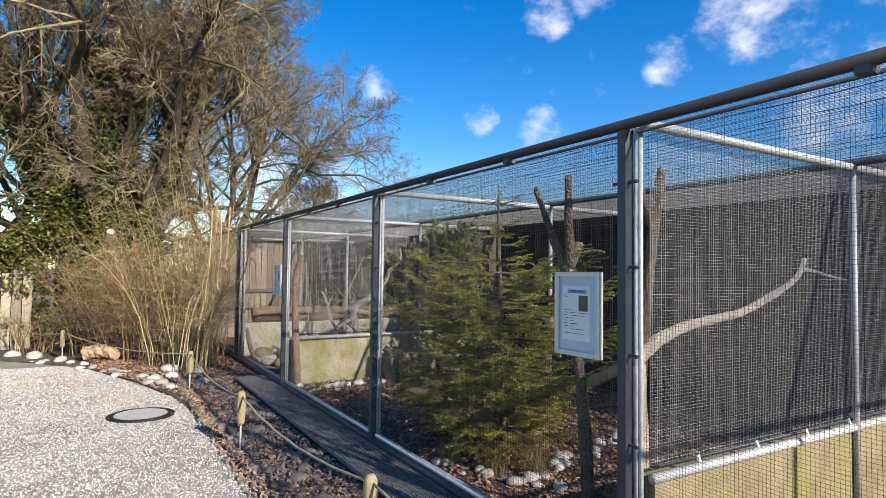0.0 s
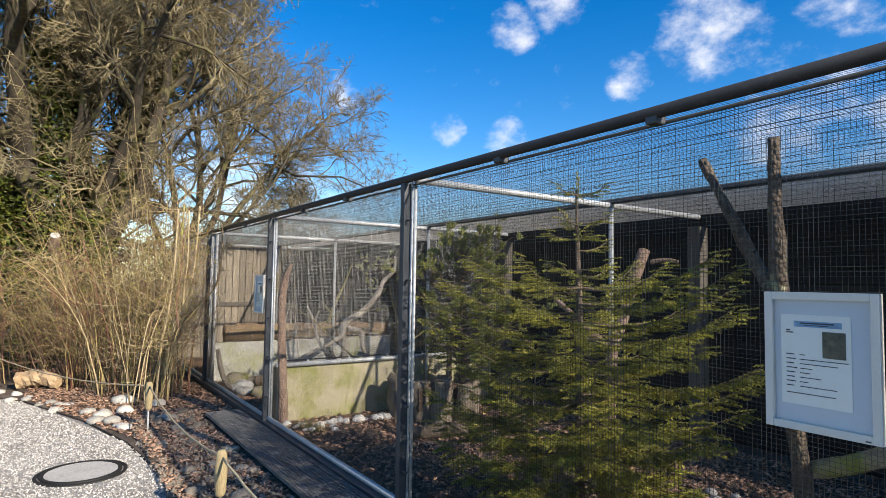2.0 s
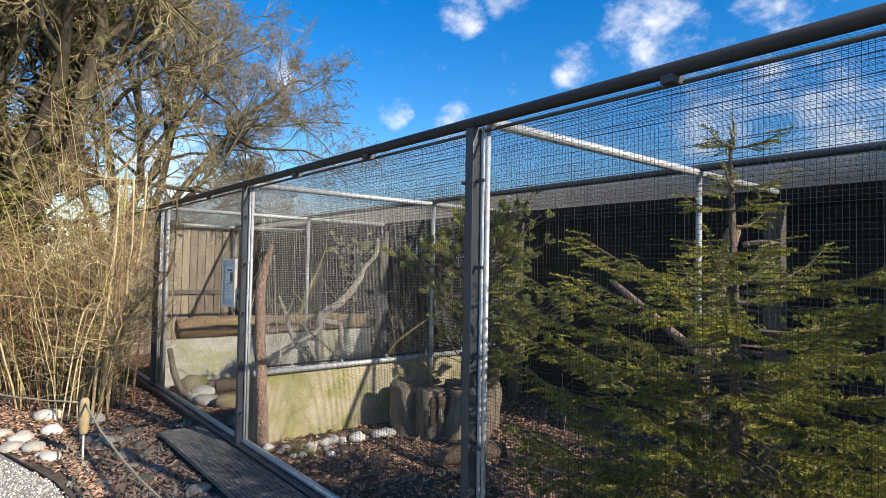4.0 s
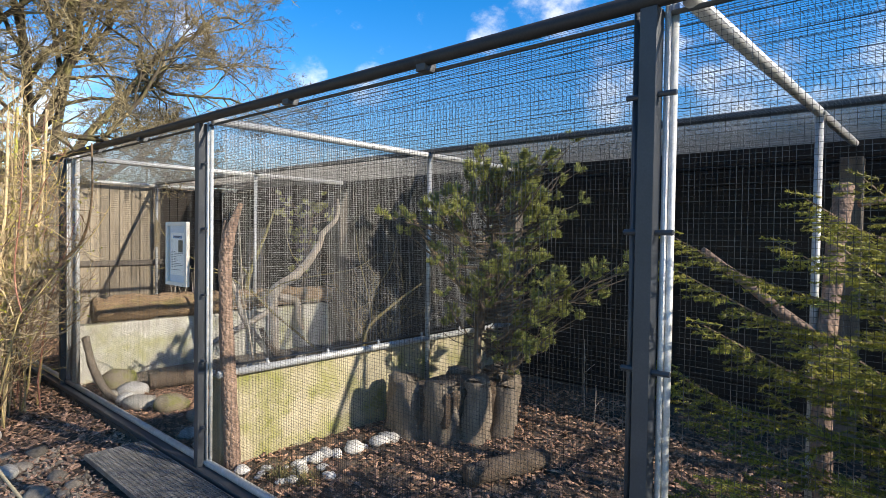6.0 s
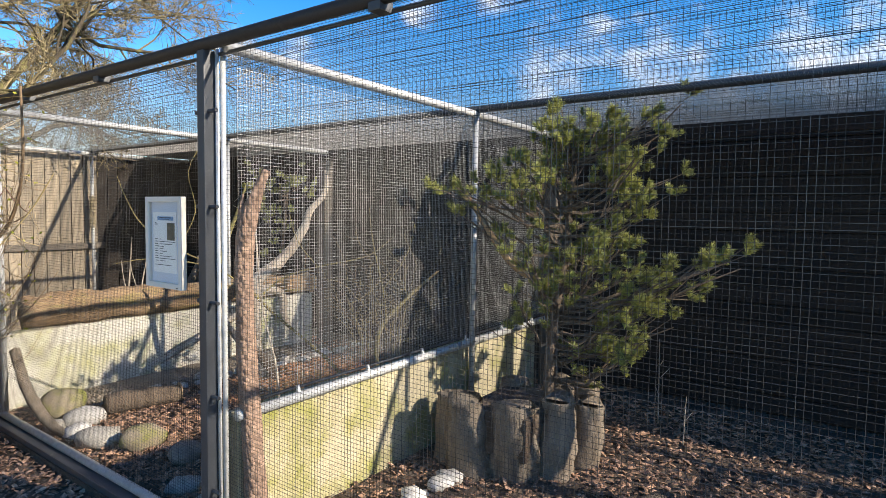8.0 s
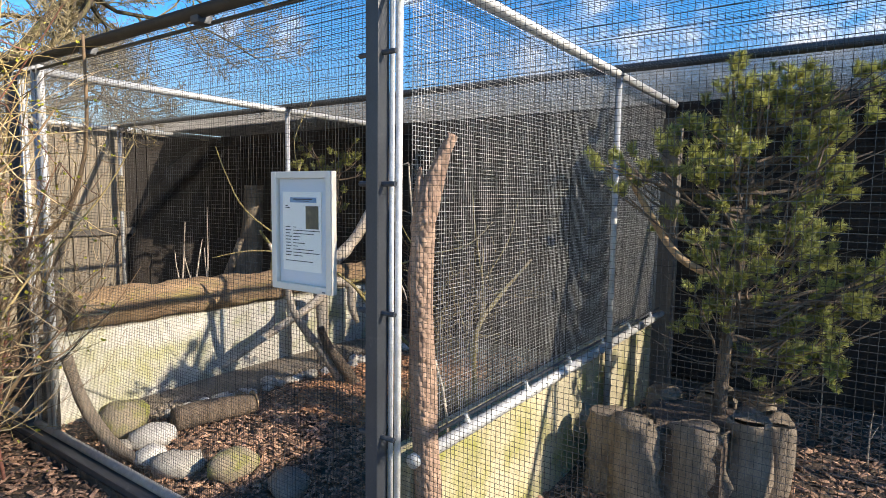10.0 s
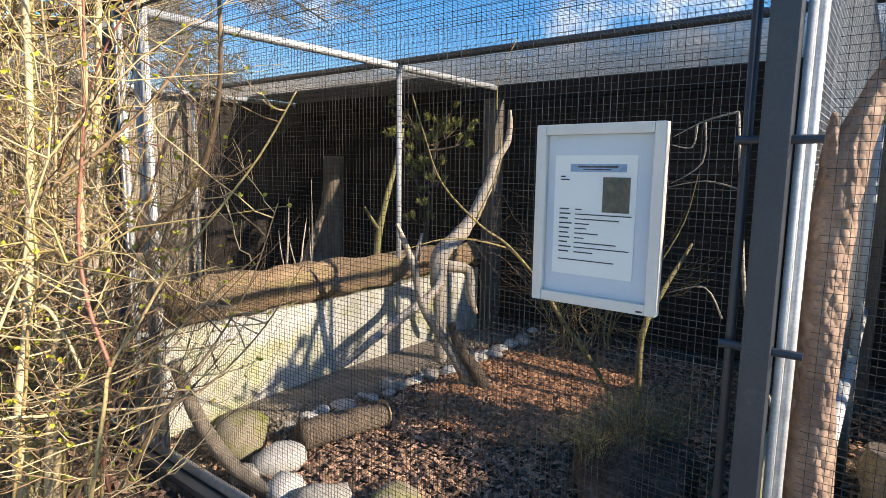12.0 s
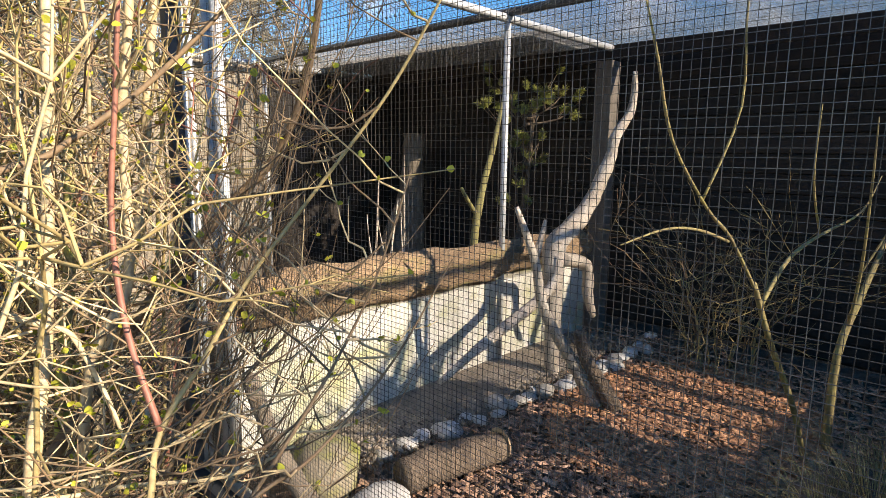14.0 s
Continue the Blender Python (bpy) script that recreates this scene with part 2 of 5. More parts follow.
M_ROPE = material("hemp_rope", (0.5, 0.42, 0.28), 0.9, 0, (0.33, 0.27, 0.17), 40, 200, 0.6, 0.003)
M_WHITEFRAME = material("painted_frame", (0.74, 0.7, 0.63), 0.45, 0, (0.69, 0.655, 0.585), 6, 90, 0.1, 0.001, speck=0.04)
M_MOUNT = material("mount_board", (0.66, 0.70, 0.76), 0.6, 0, (0.62, 0.66, 0.72), 3, 60, 0, speck=0.02)
M_PAPER = material("notice_paper", (0.9, 0.88, 0.84), 0.6, 0, (0.88, 0.86, 0.82), 3, 60, 0, speck=0.02)
M_INK = material("ink", (0.07, 0.07, 0.08), 0.6, 0, None, 3, 60, 0)
M_BLUEBAR = material("blue_print", (0.30, 0.48, 0.70), 0.6, 0, (0.26, 0.43, 0.66), 3, 60, 0)
M_PHOTO = material("photo_print", (0.2, 0.17, 0.11), 0.5, 0, (0.07, 0.07, 0.06), 22, 60, 0)
M_COVER = material("manhole_lid", (0.56, 0.53, 0.48), 0.9, 0, (0.45, 0.43, 0.39), 5, 90, 0.3, 0.003)
M_IRON = material("cast_iron", (0.05, 0.05, 0.05), 0.6, 0.5, (0.035, 0.035, 0.035), 8, 90, 0.3, 0.002)


def pane_material():
    m = bpy.data.materials.new("sign_glazing")
    m.use_nodes = True
    nt, ln = m.node_tree.nodes, m.node_tree.links
    nt.clear()
    o, mx = nt.new("ShaderNodeOutputMaterial"), nt.new("ShaderNodeMixShader")
    a, g, f = nt.new("ShaderNodeBsdfTransparent"), nt.new("ShaderNodeBsdfGlossy"), nt.new("ShaderNodeFresnel")
    g.inputs["Roughness"].default_value, f.inputs["IOR"].default_value = 0.04, 1.3
    ln.new(f.outputs[0], mx.inputs[0]), ln.new(a.outputs[0], mx.inputs[1]), ln.new(g.outputs[0], mx.inputs[2]), ln.new(mx.outputs[0], o.inputs[0])
    return m


M_PANE = pane_material()

# ---------- building helpers ----------
R = random.Random(7)


def mesh_of(name, verts, faces, mat, smooth=False):
    me = bpy.data.meshes.new(name)
    me.from_pydata([tuple(v) for v in verts], [], [tuple(f) for f in faces])
    me.materials.append(mat)
    if smooth:
        me.polygons.foreach_set("use_smooth", [True] * len(me.polygons))
    me.update()
    return me


def part(name, bm, mat, parent=None, label="", smooth=False):
    """Links a bmesh, a mesh or a pair of lists as one mesh object under parent."""
    if isinstance(bm, tuple):
        me = mesh_of(name, bm[0], bm[1], mat, smooth)
    elif isinstance(bm, bmesh.types.BMesh):
        me = bpy.data.meshes.new(name)
        bm.normal_update()
        bm.to_mesh(me)
        bm.free()
        me.materials.append(mat)
        if smooth:
            me.polygons.foreach_set("use_smooth", [True] * len(me.polygons))
    else:
        me = bm
    ob = new(name, me)
    if parent is not None:
        ob.parent = parent
    if label:
        tagged(ob, label)
    return ob


def thing(name, at, label, category, group="", kind=""):
    ob = new(name)
    ob.location = at
    ob.empty_display_size = 0.1
    bpy.context.view_layer.update()
    return tagged(ob, label, category, group, kind)


def rel(ob):
    """The shift from the world to a thing that is not turned."""
    return -Vector(ob.location)


def box(bm, lo, hi, bevel=0.0):
    lo, hi = Vector(lo), Vector(hi)
    made = bmesh.ops.create_cube(bm, size=1.0, matrix=Matrix.Translation((lo + hi) / 2) @ Matrix.Diagonal((*(hi - lo), 1)))
    if bevel:
        edges = list({e for v in made["verts"] for e in v.link_edges})
        bmesh.ops.bevel(bm, geom=edges, offset=bevel, segments=2, affect="EDGES", profile=0.7)
    return bm


def one_box(lo, hi, bevel=0.0):
    return box(bmesh.new(), lo, hi, bevel)


def tube(out, pts, radii, sides=6, cap=True):
    """Adds a swept tube to out, a pair of lists."""
    verts, faces = out
    n0 = len(verts)
    pts = [Vector(p) for p in pts]
    if isinstance(radii, (int, float)):
        radii = [radii] * len(pts)
    u = None
    for i, p in enumerate(pts):
        d = (pts[min(i + 1, len(pts) - 1)] - pts[max(i - 1, 0)]).normalized()
        if u is None:
            u = d.orthogonal().normalized()
        u = (u - d * u.dot(d))
        u = u.normalized() if u.length > 1e-6 else d.orthogonal().normalized()
        w = d.cross(u)
        for k in range(sides):
            a = 2 * math.pi * k / sides
            verts.append(p + (u * math.cos(a) + w * math.sin(a)) * radii[i])
    for i in range(len(pts) - 1):
        for k in range(sides):
            a, b = n0 + i * sides + k, n0 + i * sides + (k + 1) % sides
            faces.append((a, b, b + sides, a + sides))
    if cap:
        faces.append(tuple(n0 + k for k in reversed(range(sides))))
        faces.append(tuple(n0 + (len(pts) - 1) * sides + k for k in range(sides)))
    return out


def pipe(a, b, r, sides=14):
    return tube(([], []), [a, b], r, sides)


def bent(a, b, bow, n, rnd, wob):
    """Points on a bowed, uneven line from a to b."""
    a, b, bow = Vector(a), Vector(b), Vector(bow)
    pts = []
    for i in range(n + 1):
        s = i / n
        p = a.lerp(b, s) + bow * (4 * s * (1 - s))
        if 0 < i < n:
            p += Vector((rnd.uniform(-wob, wob), rnd.uniform(-wob, wob), rnd.uniform(-wob, wob)))
        pts.append(p)
    return pts


def knotty(pts, radii, sides=12, rough=0.12, seed=1, steps=5):
    """A limb with an uneven skin: the tube through pts, made finer and roughened."""
    pts = [Vector(p) for p in pts]
    fine, fr = [], []
    for i in range(len(pts) - 1):
        p0, p1, p2, p3 = pts[max(i - 1, 0)], pts[i], pts[i + 1], pts[min(i + 2, len(pts) - 1)]
        for k in range(steps):
            s = k / steps
            fine.append(0.5 * ((2 * p1) + (p2 - p0) * s + (2 * p0 - 5 * p1 + 4 * p2 - p3) * s * s + (3 * p1 - p0 - 3 * p2 + p3) * s ** 3))
            fr.append(radii[i] * (1 - s) + radii[i + 1] * s)
    fine.append(pts[-1])
    fr.append(radii[-1])
    out = tube(([], []), fine, fr, sides)
    for i in range(len(fine)):
        for k in range(sides):
            v = out[0][i * sides + k]
            off = v - fine[i]
            q = Vector((math.cos(k * 6.283 / sides) * 1.6, math.sin(k * 6.283 / sides) * 1.6, i * 0.55 + seed * 7.3))
            out[0][i * sides + k] = fine[i] + off * (1 + rough * (noise.noise(q) * 1.6 + R.uniform(-0.3, 0.3)))
    return out


def rock(size, seed, rough=0.16, cuts=2, flat=0.0):
    """A rounded stone as a bmesh, centred, of that size."""
    bm = bmesh.new()
    bmesh.ops.create_icosphere(bm, subdivisions=cuts, radius=0.5)
    for v in bm.verts:
        n = noise.noise(v.co * 2.3 + Vector((seed * 3.1, seed, -seed))) * rough + noise.noise(v.co * 6 + Vector((seed, 5, seed))) * rough * 0.3
        v.co *= 1 + n * 2
        v.co.z = max(v.co.z, -0.36) if not flat else min(max(v.co.z, -0.36), flat)
        v.co = Vector((v.co.x * size[0], v.co.y * size[1], v.co.z * size[2]))
    return bm


def scatter(shape_v, shape_f, mats):
    """One mesh out of many copies of a small shape, at the 4 x 4 poses in mats."""
    sv = np.array([(*v, 1.0) for v in shape_v])
    mm = np.array(mats)
    vs = np.einsum("nij,kj->nki", mm, sv)[:, :, :3].reshape(-1, 3)
    k = len(shape_v)
    fs = [tuple(i * k + a for a in f) for i in range(len(mats)) for f in shape_f]
    return vs, fs


def scattered(name, shape_v, shape_f, mats, mat):
    vs, fs = scatter(shape_v, shape_f, mats)
    me = bpy.data.meshes.new(name)
    me.from_pydata(vs.tolist(), [], fs)
    me.materials.append(mat)
    return me


def spin(rnd, at, sx, sy, sz, tilt=3.1):
    return np.array(Matrix.LocRotScale(at, Euler((rnd.uniform(-tilt, tilt), rnd.uniform(-tilt, tilt), rnd.uniform(-3.14, 3.14))), (sx, sy, sz)))

# ---------- plan ----------
FX = 2.26                                   # the front of the aviary
POSTS = (-1.03, 1.97, 4.95, 7.94, 10.93, 13.93)
TOP = 2.31
MX, RX, BX = 4.31, 4.31, 6.04               # inner rail, roof's edge, back wall
PATH_Z = -0.08

# ---------- ground ----------


def sheet(name, outline, z, mat, kind_label, skirt=0.0, cell=None):
    bm = bmesh.new()
    vs = [bm.verts.new((x, y, z)) for x, y in outline]
    f = bm.faces.new(vs)
    if f.normal.z < 0:
        f.normal_flip()
    if skirt:
        ext = bmesh.ops.extrude_face_region(bm, geom=[f])
        for v in ext["geom"]:
            if isinstance(v, bmesh.types.BMVert):
                v.co.z -= skirt
        bmesh.ops.recalc_face_normals(bm, faces=bm.faces)
    ob = part(name, bm, mat)
    return tagged(ob, kind_label, name.replace("_", " "), kind="structure")


def ground_disc():
    bm = bmesh.new()
    bmesh.ops.create_circle(bm, cap_ends=True, segments=64, radius=900, matrix=Matrix.Translation((0, 0, -0.16)))
    return part("ground", bm, M_GRASS)


tagged(ground_disc(), "dull winter grass reaching to the horizon", "ground", kind="structure")
EDGE = [(1.06, -6), (1.06, 3.8), (1.06, 5.4), (1.03, 7.0), (0.9, 8.1), (0.6, 9.3), (0.0, 10.9), (-0.7, 11.9), (-1.5, 12.7), (-4, 13.6), (-9, 14)]
sheet("gravel_path", EDGE + [(-9, -6)], PATH_Z, M_GRAVEL, "pale grey gravel path curving past the bed", 0.05)
sheet("bed", [(1.03, -6)] + [(x + 0.02, y + 0.02) for x, y in EDGE[1:]] + [(-9, 18.5), (2.2, 18.5), (2.2, -6)], -0.07, M_SOIL, "dark soil bed with bark mulch and rubble", 0.1)
sheet("aviary_floor", [(2.2, -1.1), (6.1, -1.1), (6.1, 14.0), (2.2, 14.0)], -0.02, M_SOIL, "dark earth floor under bark mulch inside the aviary", 0.1)

# ---------- aviary front ----------


def wires(out, o, u, v, lu, lv, step, r, rnd, sag=0.0):
    """Welded wire: straight wires along u and v, from o."""
    o, u, v = Vector(o), Vector(u), Vector(v)
    for a, b, la, lb in ((u, v, lu, lv), (v, u, lv, lu)):
        n = int(la / step)
        for i in range(n + 1):
            j = rnd.uniform(-1, 1) * step * 0.05
            p = o + a * (i * step + j)
            tube(out, [p, p + b * lb], r * rnd.uniform(0.9, 1.15), 4, False)
    return out


front = thing("aviary_front", (FX, 4.95, 0), "tall welded-wire aviary front on grey steel posts", "aviary")


def under(verts_faces, shift):
    return [v + shift for v in map(Vector, verts_faces[0])], verts_faces[1]


def put(name, vf, mat, parent, label="", smooth=False):
    return part(name, under(vf, rel(parent)), mat, parent, label, smooth)


def put_bm(name, bm, mat, parent, label="", smooth=False):
    bm.transform(Matrix.Translation(rel(parent)))
    return part(name, bm, mat, parent, label, smooth)


put("top_rail", pipe((FX - 0.02, -1.3, TOP - 0.022), (FX - 0.02, 14.0, TOP - 0.022), 0.027, 16), M_RAIL, front, "dark grey painted top tube", True)
put("bottom_rail", pipe((FX + 0.03, -1.1, 0.035), (FX + 0.03, 13.95, 0.035), 0.024, 12), M_ZINC, front, "", True)
put_bm("kerb", one_box((FX - 0.05, -1.1, -0.08), (FX + 0.02, 13.95, 0.015), 0.01), M_DARKSTEEL, front)
for y in POSTS:
    bm = bmesh.new()
    box(bm, (FX - 0.035, y, -0.05), (FX + 0.022, y + 0.054, TOP - 0.045), 0.006)
    put_bm("post", bm, M_DARKSTEEL, front, "dark grey steel post")
    for z in (0.28, 0.72, 1.15, 1.58, 2.0):
        put("hinge_pin", pipe((FX - 0.01, y - 0.055, z), (FX - 0.01, y + 0.1, z), 0.009, 8), M_DARKSTEEL, front)
    for dx, dy, r, mat in ((0.022, -0.012, 0.009, M_ZINC), (0.042, -0.026, 0.012, M_ZINC), (0.02, 0.085, 0.010, M_DARKSTEEL)):
        put("upright_tube", pipe((FX + dx, y + dy, 0), (FX + dx, y + dy, TOP - 0.03), r, 12), mat, front, "", True)
for i in range(15):
    y = -0.06 + i
    if min(abs(y - p) for p in POSTS) < 0.12:
        continue
    bm = bmesh.new()
    box(bm, (FX - 0.04, y - 0.028, TOP - 0.07), (FX + 0.03, y + 0.028, TOP - 0.03), 0.008)
    put_bm("clamp", bm, M_DARKSTEEL, front)
put("tension_bar", pipe((FX + 0.03, -1.0, TOP - 0.058), (FX + 0.03, 13.9, TOP - 0.058), 0.009, 8), M_DARKSTEEL, front, "", True)
STEP, WR = 0.0165, 0.00075
rw = random.Random(3)
for a, b in zip(POSTS, POSTS[1:]):
    put("wire_panel", wires(([], []), (FX + 0.03, a + 0.06, 0.04), (0, 1, 0), (0, 0, 1), b - a - 0.12, TOP - 0.1, STEP, WR, rw), M_WIRE, front)["kind"] = "stuff"

for dy in (-0.2, -0.27):
    put("upright_tube", pipe((FX + 0.04, 10.93 + dy, 0), (FX + 0.04, 10.93 + dy, TOP - 0.03), 0.022, 12), M_ZINC, front, "", True)

# ---------- aviary roof ----------
roof = thing("aviary_roof", (MX, 4.95, TOP), "wire-mesh aviary roof with galvanised tubes and grey sheeting", "roof")
for a, b in zip(POSTS, POSTS[1:]):
    put("wire_panel", wires(([], []), (FX + 0.03, a, TOP - 0.01), (0, 1, 0), (1, 0, 0), b - a, MX - FX - 0.03, 0.021, WR, rw), M_WIRE, roof)["kind"] = "stuff"
    put("shade_net", wires(([], []), (MX + 0.02, a, TOP + 0.004), (0, 1, 0), (1, 0, 0), b - a, BX - MX, 0.0115, 0.00105, rw), M_NET, roof, "dense grey wire layer over the rear")["kind"] = "stuff"
for i in range(15):
    xx = FX + 0.1 + i * 0.13 + rw.uniform(-0.05, 0.05)
    put("line_wire", tube(([], []), bent((xx, -1.0, TOP + 0.004), (xx + rw.uniform(-0.05, 0.05), 13.9, TOP + 0.004), (0, 0, 0.0), 46, rw, 0.008), rw.choice((0.0012, 0.0016, 0.0024)), 4, False), M_WIRE, roof, "long slack roof wire")
put("inner_rail", pipe((MX, -1.1, TOP), (MX, 13.95, TOP), 0.026, 12), M_DARKSTEEL, roof, "", True)
for y in POSTS:
    put("cross_tube", pipe((FX + 0.02, y - 0.08, TOP - 0.035), (5.66, y - 0.08, TOP - 0.035), 0.026, 12), M_ZINC, roof, "galvanised cross tube", True)
    put("inner_post", pipe((MX, y - 0.08, 0.0), (MX, y - 0.08, TOP - 0.03), 0.021, 12), M_ZINC, roof, "galvanised inner post", True)


def corrugated(x0, x1, y0, y1, z, amp, period, thick):
    vs, fs, n = [], [], int((y1 - y0) / period * 6)
    for k in range(2):
        for i in range(n + 1):
            y = y0 + (y1 - y0) * i / n
            h = z + amp * math.sin(2 * math.pi * (y - y0) / period) + k * thick
            vs += [Vector((x0, y, h)), Vector((x1, y, h + 0.02))]
    for k in range(2):
        for i in range(n):
            a = k * 2 * (n + 1) + i * 2
            fs.append((a, a + 2, a + 3, a + 1) if k else (a, a + 1, a + 3, a + 2))
    return vs, fs


put("roof_sheet", corrugated(5.0, BX + 0.35, 11.1, 14.1, TOP + 0.035, 0.006, 0.076, 0.003), M_ROOF, roof, "grey corrugated sheeting", True)

# Strip added so that the dark, shaded rear starts at x 5.67.
put_bm("eave_board", one_box((5.67, -1.1, TOP - 0.13), (5.71, 13.95, TOP - 0.01), 0.004), M_BOARD, roof, "dark strip added where the shaded rear begins")
# ---------- walls ----------


def wall(name, lo, hi, mat, label, bevel=0.012):
    return tagged(part(name, one_box(lo, hi, bevel), mat), label, "low wall", kind="structure")


wall("wall_low_1", (2.36, 7.90, -0.06), (5.42, 8.06, 0.585), M_CONCRETE, "yellowish mossy concrete low wall")
wall("wall_low_2", (2.36, 1.91, -0.06), (5.42, 2.07, 0.53), M_BROWNWALL, "brownish mossy concrete low wall")
wall("wall_low_3", (2.34, 10.86, -0.06), (5.45, 11.02, 0.585), M_PALEWALL, "pale concrete low wall with moss stains")
bw = tagged(part("wall_back", one_box((BX + 0.03, -1.1, -0.1), (BX + 0.13, 14.1, TOP + 0.025)), M_BOARD), "dark brown boarded back wall, coloured darker still for shade", "wall", kind="structure")
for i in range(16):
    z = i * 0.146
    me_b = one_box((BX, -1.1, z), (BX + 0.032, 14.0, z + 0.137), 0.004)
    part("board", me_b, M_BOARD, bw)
pw = tagged(part("wall_plank", one_box((2.2, 14.0, -0.1), (6.16, 14.06, 2.28)), M_PLANK), "weathered grey vertical plank wall", "wall", kind="structure")
rp = random.Random(12)
x = 2.24
while x < 6.0:
    w = rp.uniform(0.13, 0.17)
    # From x 4.42 on, dark planks stand in for a shaded opening.
    part("plank", one_box((x, 13.965, 0.0), (min(x + w - 0.008, 6.03), 13.998, 2.26 + rp.uniform(-0.02, 0.02)), 0.004), M_PLANK if x < 4.42 else M_BOARD, pw, "" if x < 4.42 else "dark plank standing in for the shaded opening")
    x += w
part("ledger", one_box((2.3, 13.92, 1.02), (4.5, 13.963, 1.1), 0.005), M_POSTWOOD, pw)
for y in (1.97, 4.95, 7.94, 10.93):
    ob = part("timber_post", one_box((5.58, y - 0.14, -0.05), (5.72, y, TOP - 0.14), 0.008), M_POSTWOOD)
    tagged(ob, "grey weathered square timber post under the roof edge", "post", "timber posts")


def partition(y, z0, label):
    p = thing("wire_partition", (2.36, y, z0), label, "partition", "wire partitions")
    put("bottom_tube", pipe((2.33, y - 0.05, z0 + 0.03), (5.62, y - 0.05, z0 + 0.03), 0.026, 12), M_ZINC, p, "", True)
    put("lower_bar", pipe((2.4, y - 0.03, z0 + 0.075), (5.62, y - 0.03, z0 + 0.075), 0.008, 8), M_DARKSTEEL, p, "", True)
    for i in range(6):
        xx = 2.7 + i * 0.52
        put("clip", pipe((xx, y - 0.055, z0 + 0.02), (xx, y - 0.03, z0 + 0.085), 0.012, 8), M_ZINC, p)
    put("wire_panel", wires(([], []), (2.38, y, z0 + 0.07), (1, 0, 0), (0, 0, 1), 3.24, TOP - z0 - 0.1, 0.0165, 0.0009, rw), M_PARTWIRE, p)["kind"] = "stuff"
    return p


partition(7.92, 0.59, "fine wire partition above a mossy low wall")
partition(1.95, 0.535, "fine wire partition above a concrete low wall")

# ---------- notices ----------


def notice(y0, y1, z0, z1, label, bars):
    x = FX + 0.006
    s = thing("notice_frame", (x, (y0 + y1) / 2, z0), label, "notice board", "framed notices")
    w = 0.026
    for name, lo, hi in (("side_moulding", (x - 0.018, y0, z0), (x + 0.012, y0 + w, z1)), ("side_moulding", (x - 0.018, y1 - w, z0), (x + 0.012, y1, z1)),
                         ("end_moulding", (x - 0.0175, y0 + w, z0), (x + 0.012, y1 - w, z0 + w)), ("end_moulding", (x - 0.0175, y0 + w, z1 - w), (x + 0.012, y1 - w, z1))):
        put_bm(name, one_box(lo, hi, 0.004), M_WHITEFRAME, s)
    put_bm("mount", one_box((x + 0.002, y0 + w, z0 + w), (x + 0.012, y1 - w, z1 - w)), M_MOUNT, s, "pale blue-grey mount")
    py, pz = y1 - 0.047, z1 - 0.075          # the sheet's upper corner
    paper = put_bm("sheet", one_box((x - 0.001, py - 0.21, pz - 0.297), (x + 0.0015, py, pz)), M_PAPER, s, "white printed A4 sheet")

    def print_on(name, u0, u1, v0, v1, mat, lift=0.0022):
        put_bm(name, one_box((x - lift, py - 0.21 * u1, pz - 0.297 * v1), (x - 0.001, py - 0.21 * u0, pz - 0.297 * v0)), mat, s)

    print_on("heading_bar", 0.2, 0.88, 0.07, 0.135, M_BLUEBAR)
    print_on("heading_line", 0.3, 0.78, 0.085, 0.1, M_INK, 0.0028)
    print_on("heading_line", 0.36, 0.7, 0.11, 0.12, M_INK, 0.0028)
    print_on("photo", 0.61, 0.93, 0.175, 0.46, M_PHOTO)
    for u0, u1, v in ((0.08, 0.14, 0.17), (0.08, 0.19, 0.195)):
        print_on("text_line", u0, u1, v, v + 0.012, M_INK)
    for i in range(bars):
        v = 0.44 + i * (0.4 / bars)
        print_on("text_line", 0.08, 0.08 + (0.12, 0.14, 0.11, 0.16, 0.13)[i % 5], v, v + 0.011, M_INK)
        print_on("text_line", 0.28, (0.36, 0.96, 0.82, 0.46, 0.43, 0.58, 0.4, 0.8, 0.95, 0.52)[i % 10], v + 0.002, v + 0.011, M_INK)
    print_on("text_line", 0.08, 0.78, 0.87, 0.879, M_INK)
    g = put("glazing", ([(x - 0.008, y0 + w, z0 + w), (x - 0.008, y0 + w, z1 - w), (x - 0.008, y1 - w, z1 - w), (x - 0.008, y1 - w, z0 + w)], [(0, 1, 2, 3)]), M_PANE, s, "clear glazing")
    g.visible_shadow = False
    put_bm("maker_mark", one_box((x - 0.0185, y0 + 0.03, z0 + 0.006), (x - 0.0165, y0 + 0.045, z0 + 0.01)), M_INK, s)
    return s


notice(2.165, 2.505, 1.10, 1.555, "white framed printed notice hung on the wire near a steel post", 8)
notice(8.18, 8.502, 1.18, 1.626, "white framed printed notice hung on the wire beside the shrub", 10)

# ---------- perches and dead wood ----------


def limb(name, runs, mat, label, category="branch", group="", rough=0.12, sides=10, extra=()):
    """A dead branch: runs of points and radii, each a part; the first stands on the ground."""
    p0 = Vector(runs[0][0][0])
    t = thing(name, p0, label, category, group)
    for i, (pts, radii) in enumerate(runs):
        put("stem" if i == 0 else "side_branch", knotty(pts, radii, sides, rough, R.random() * 9), mat, t, "", True)
    for nm, vf, m2, lab in extra:
        put(nm, vf, m2, t, lab)
    return t


def cut_face(at, way, r):
    a = Vector(at)
    return tube(([], []), [a - Vector(way) * 0.004, a + Vector(way) * 0.004], r, 12)


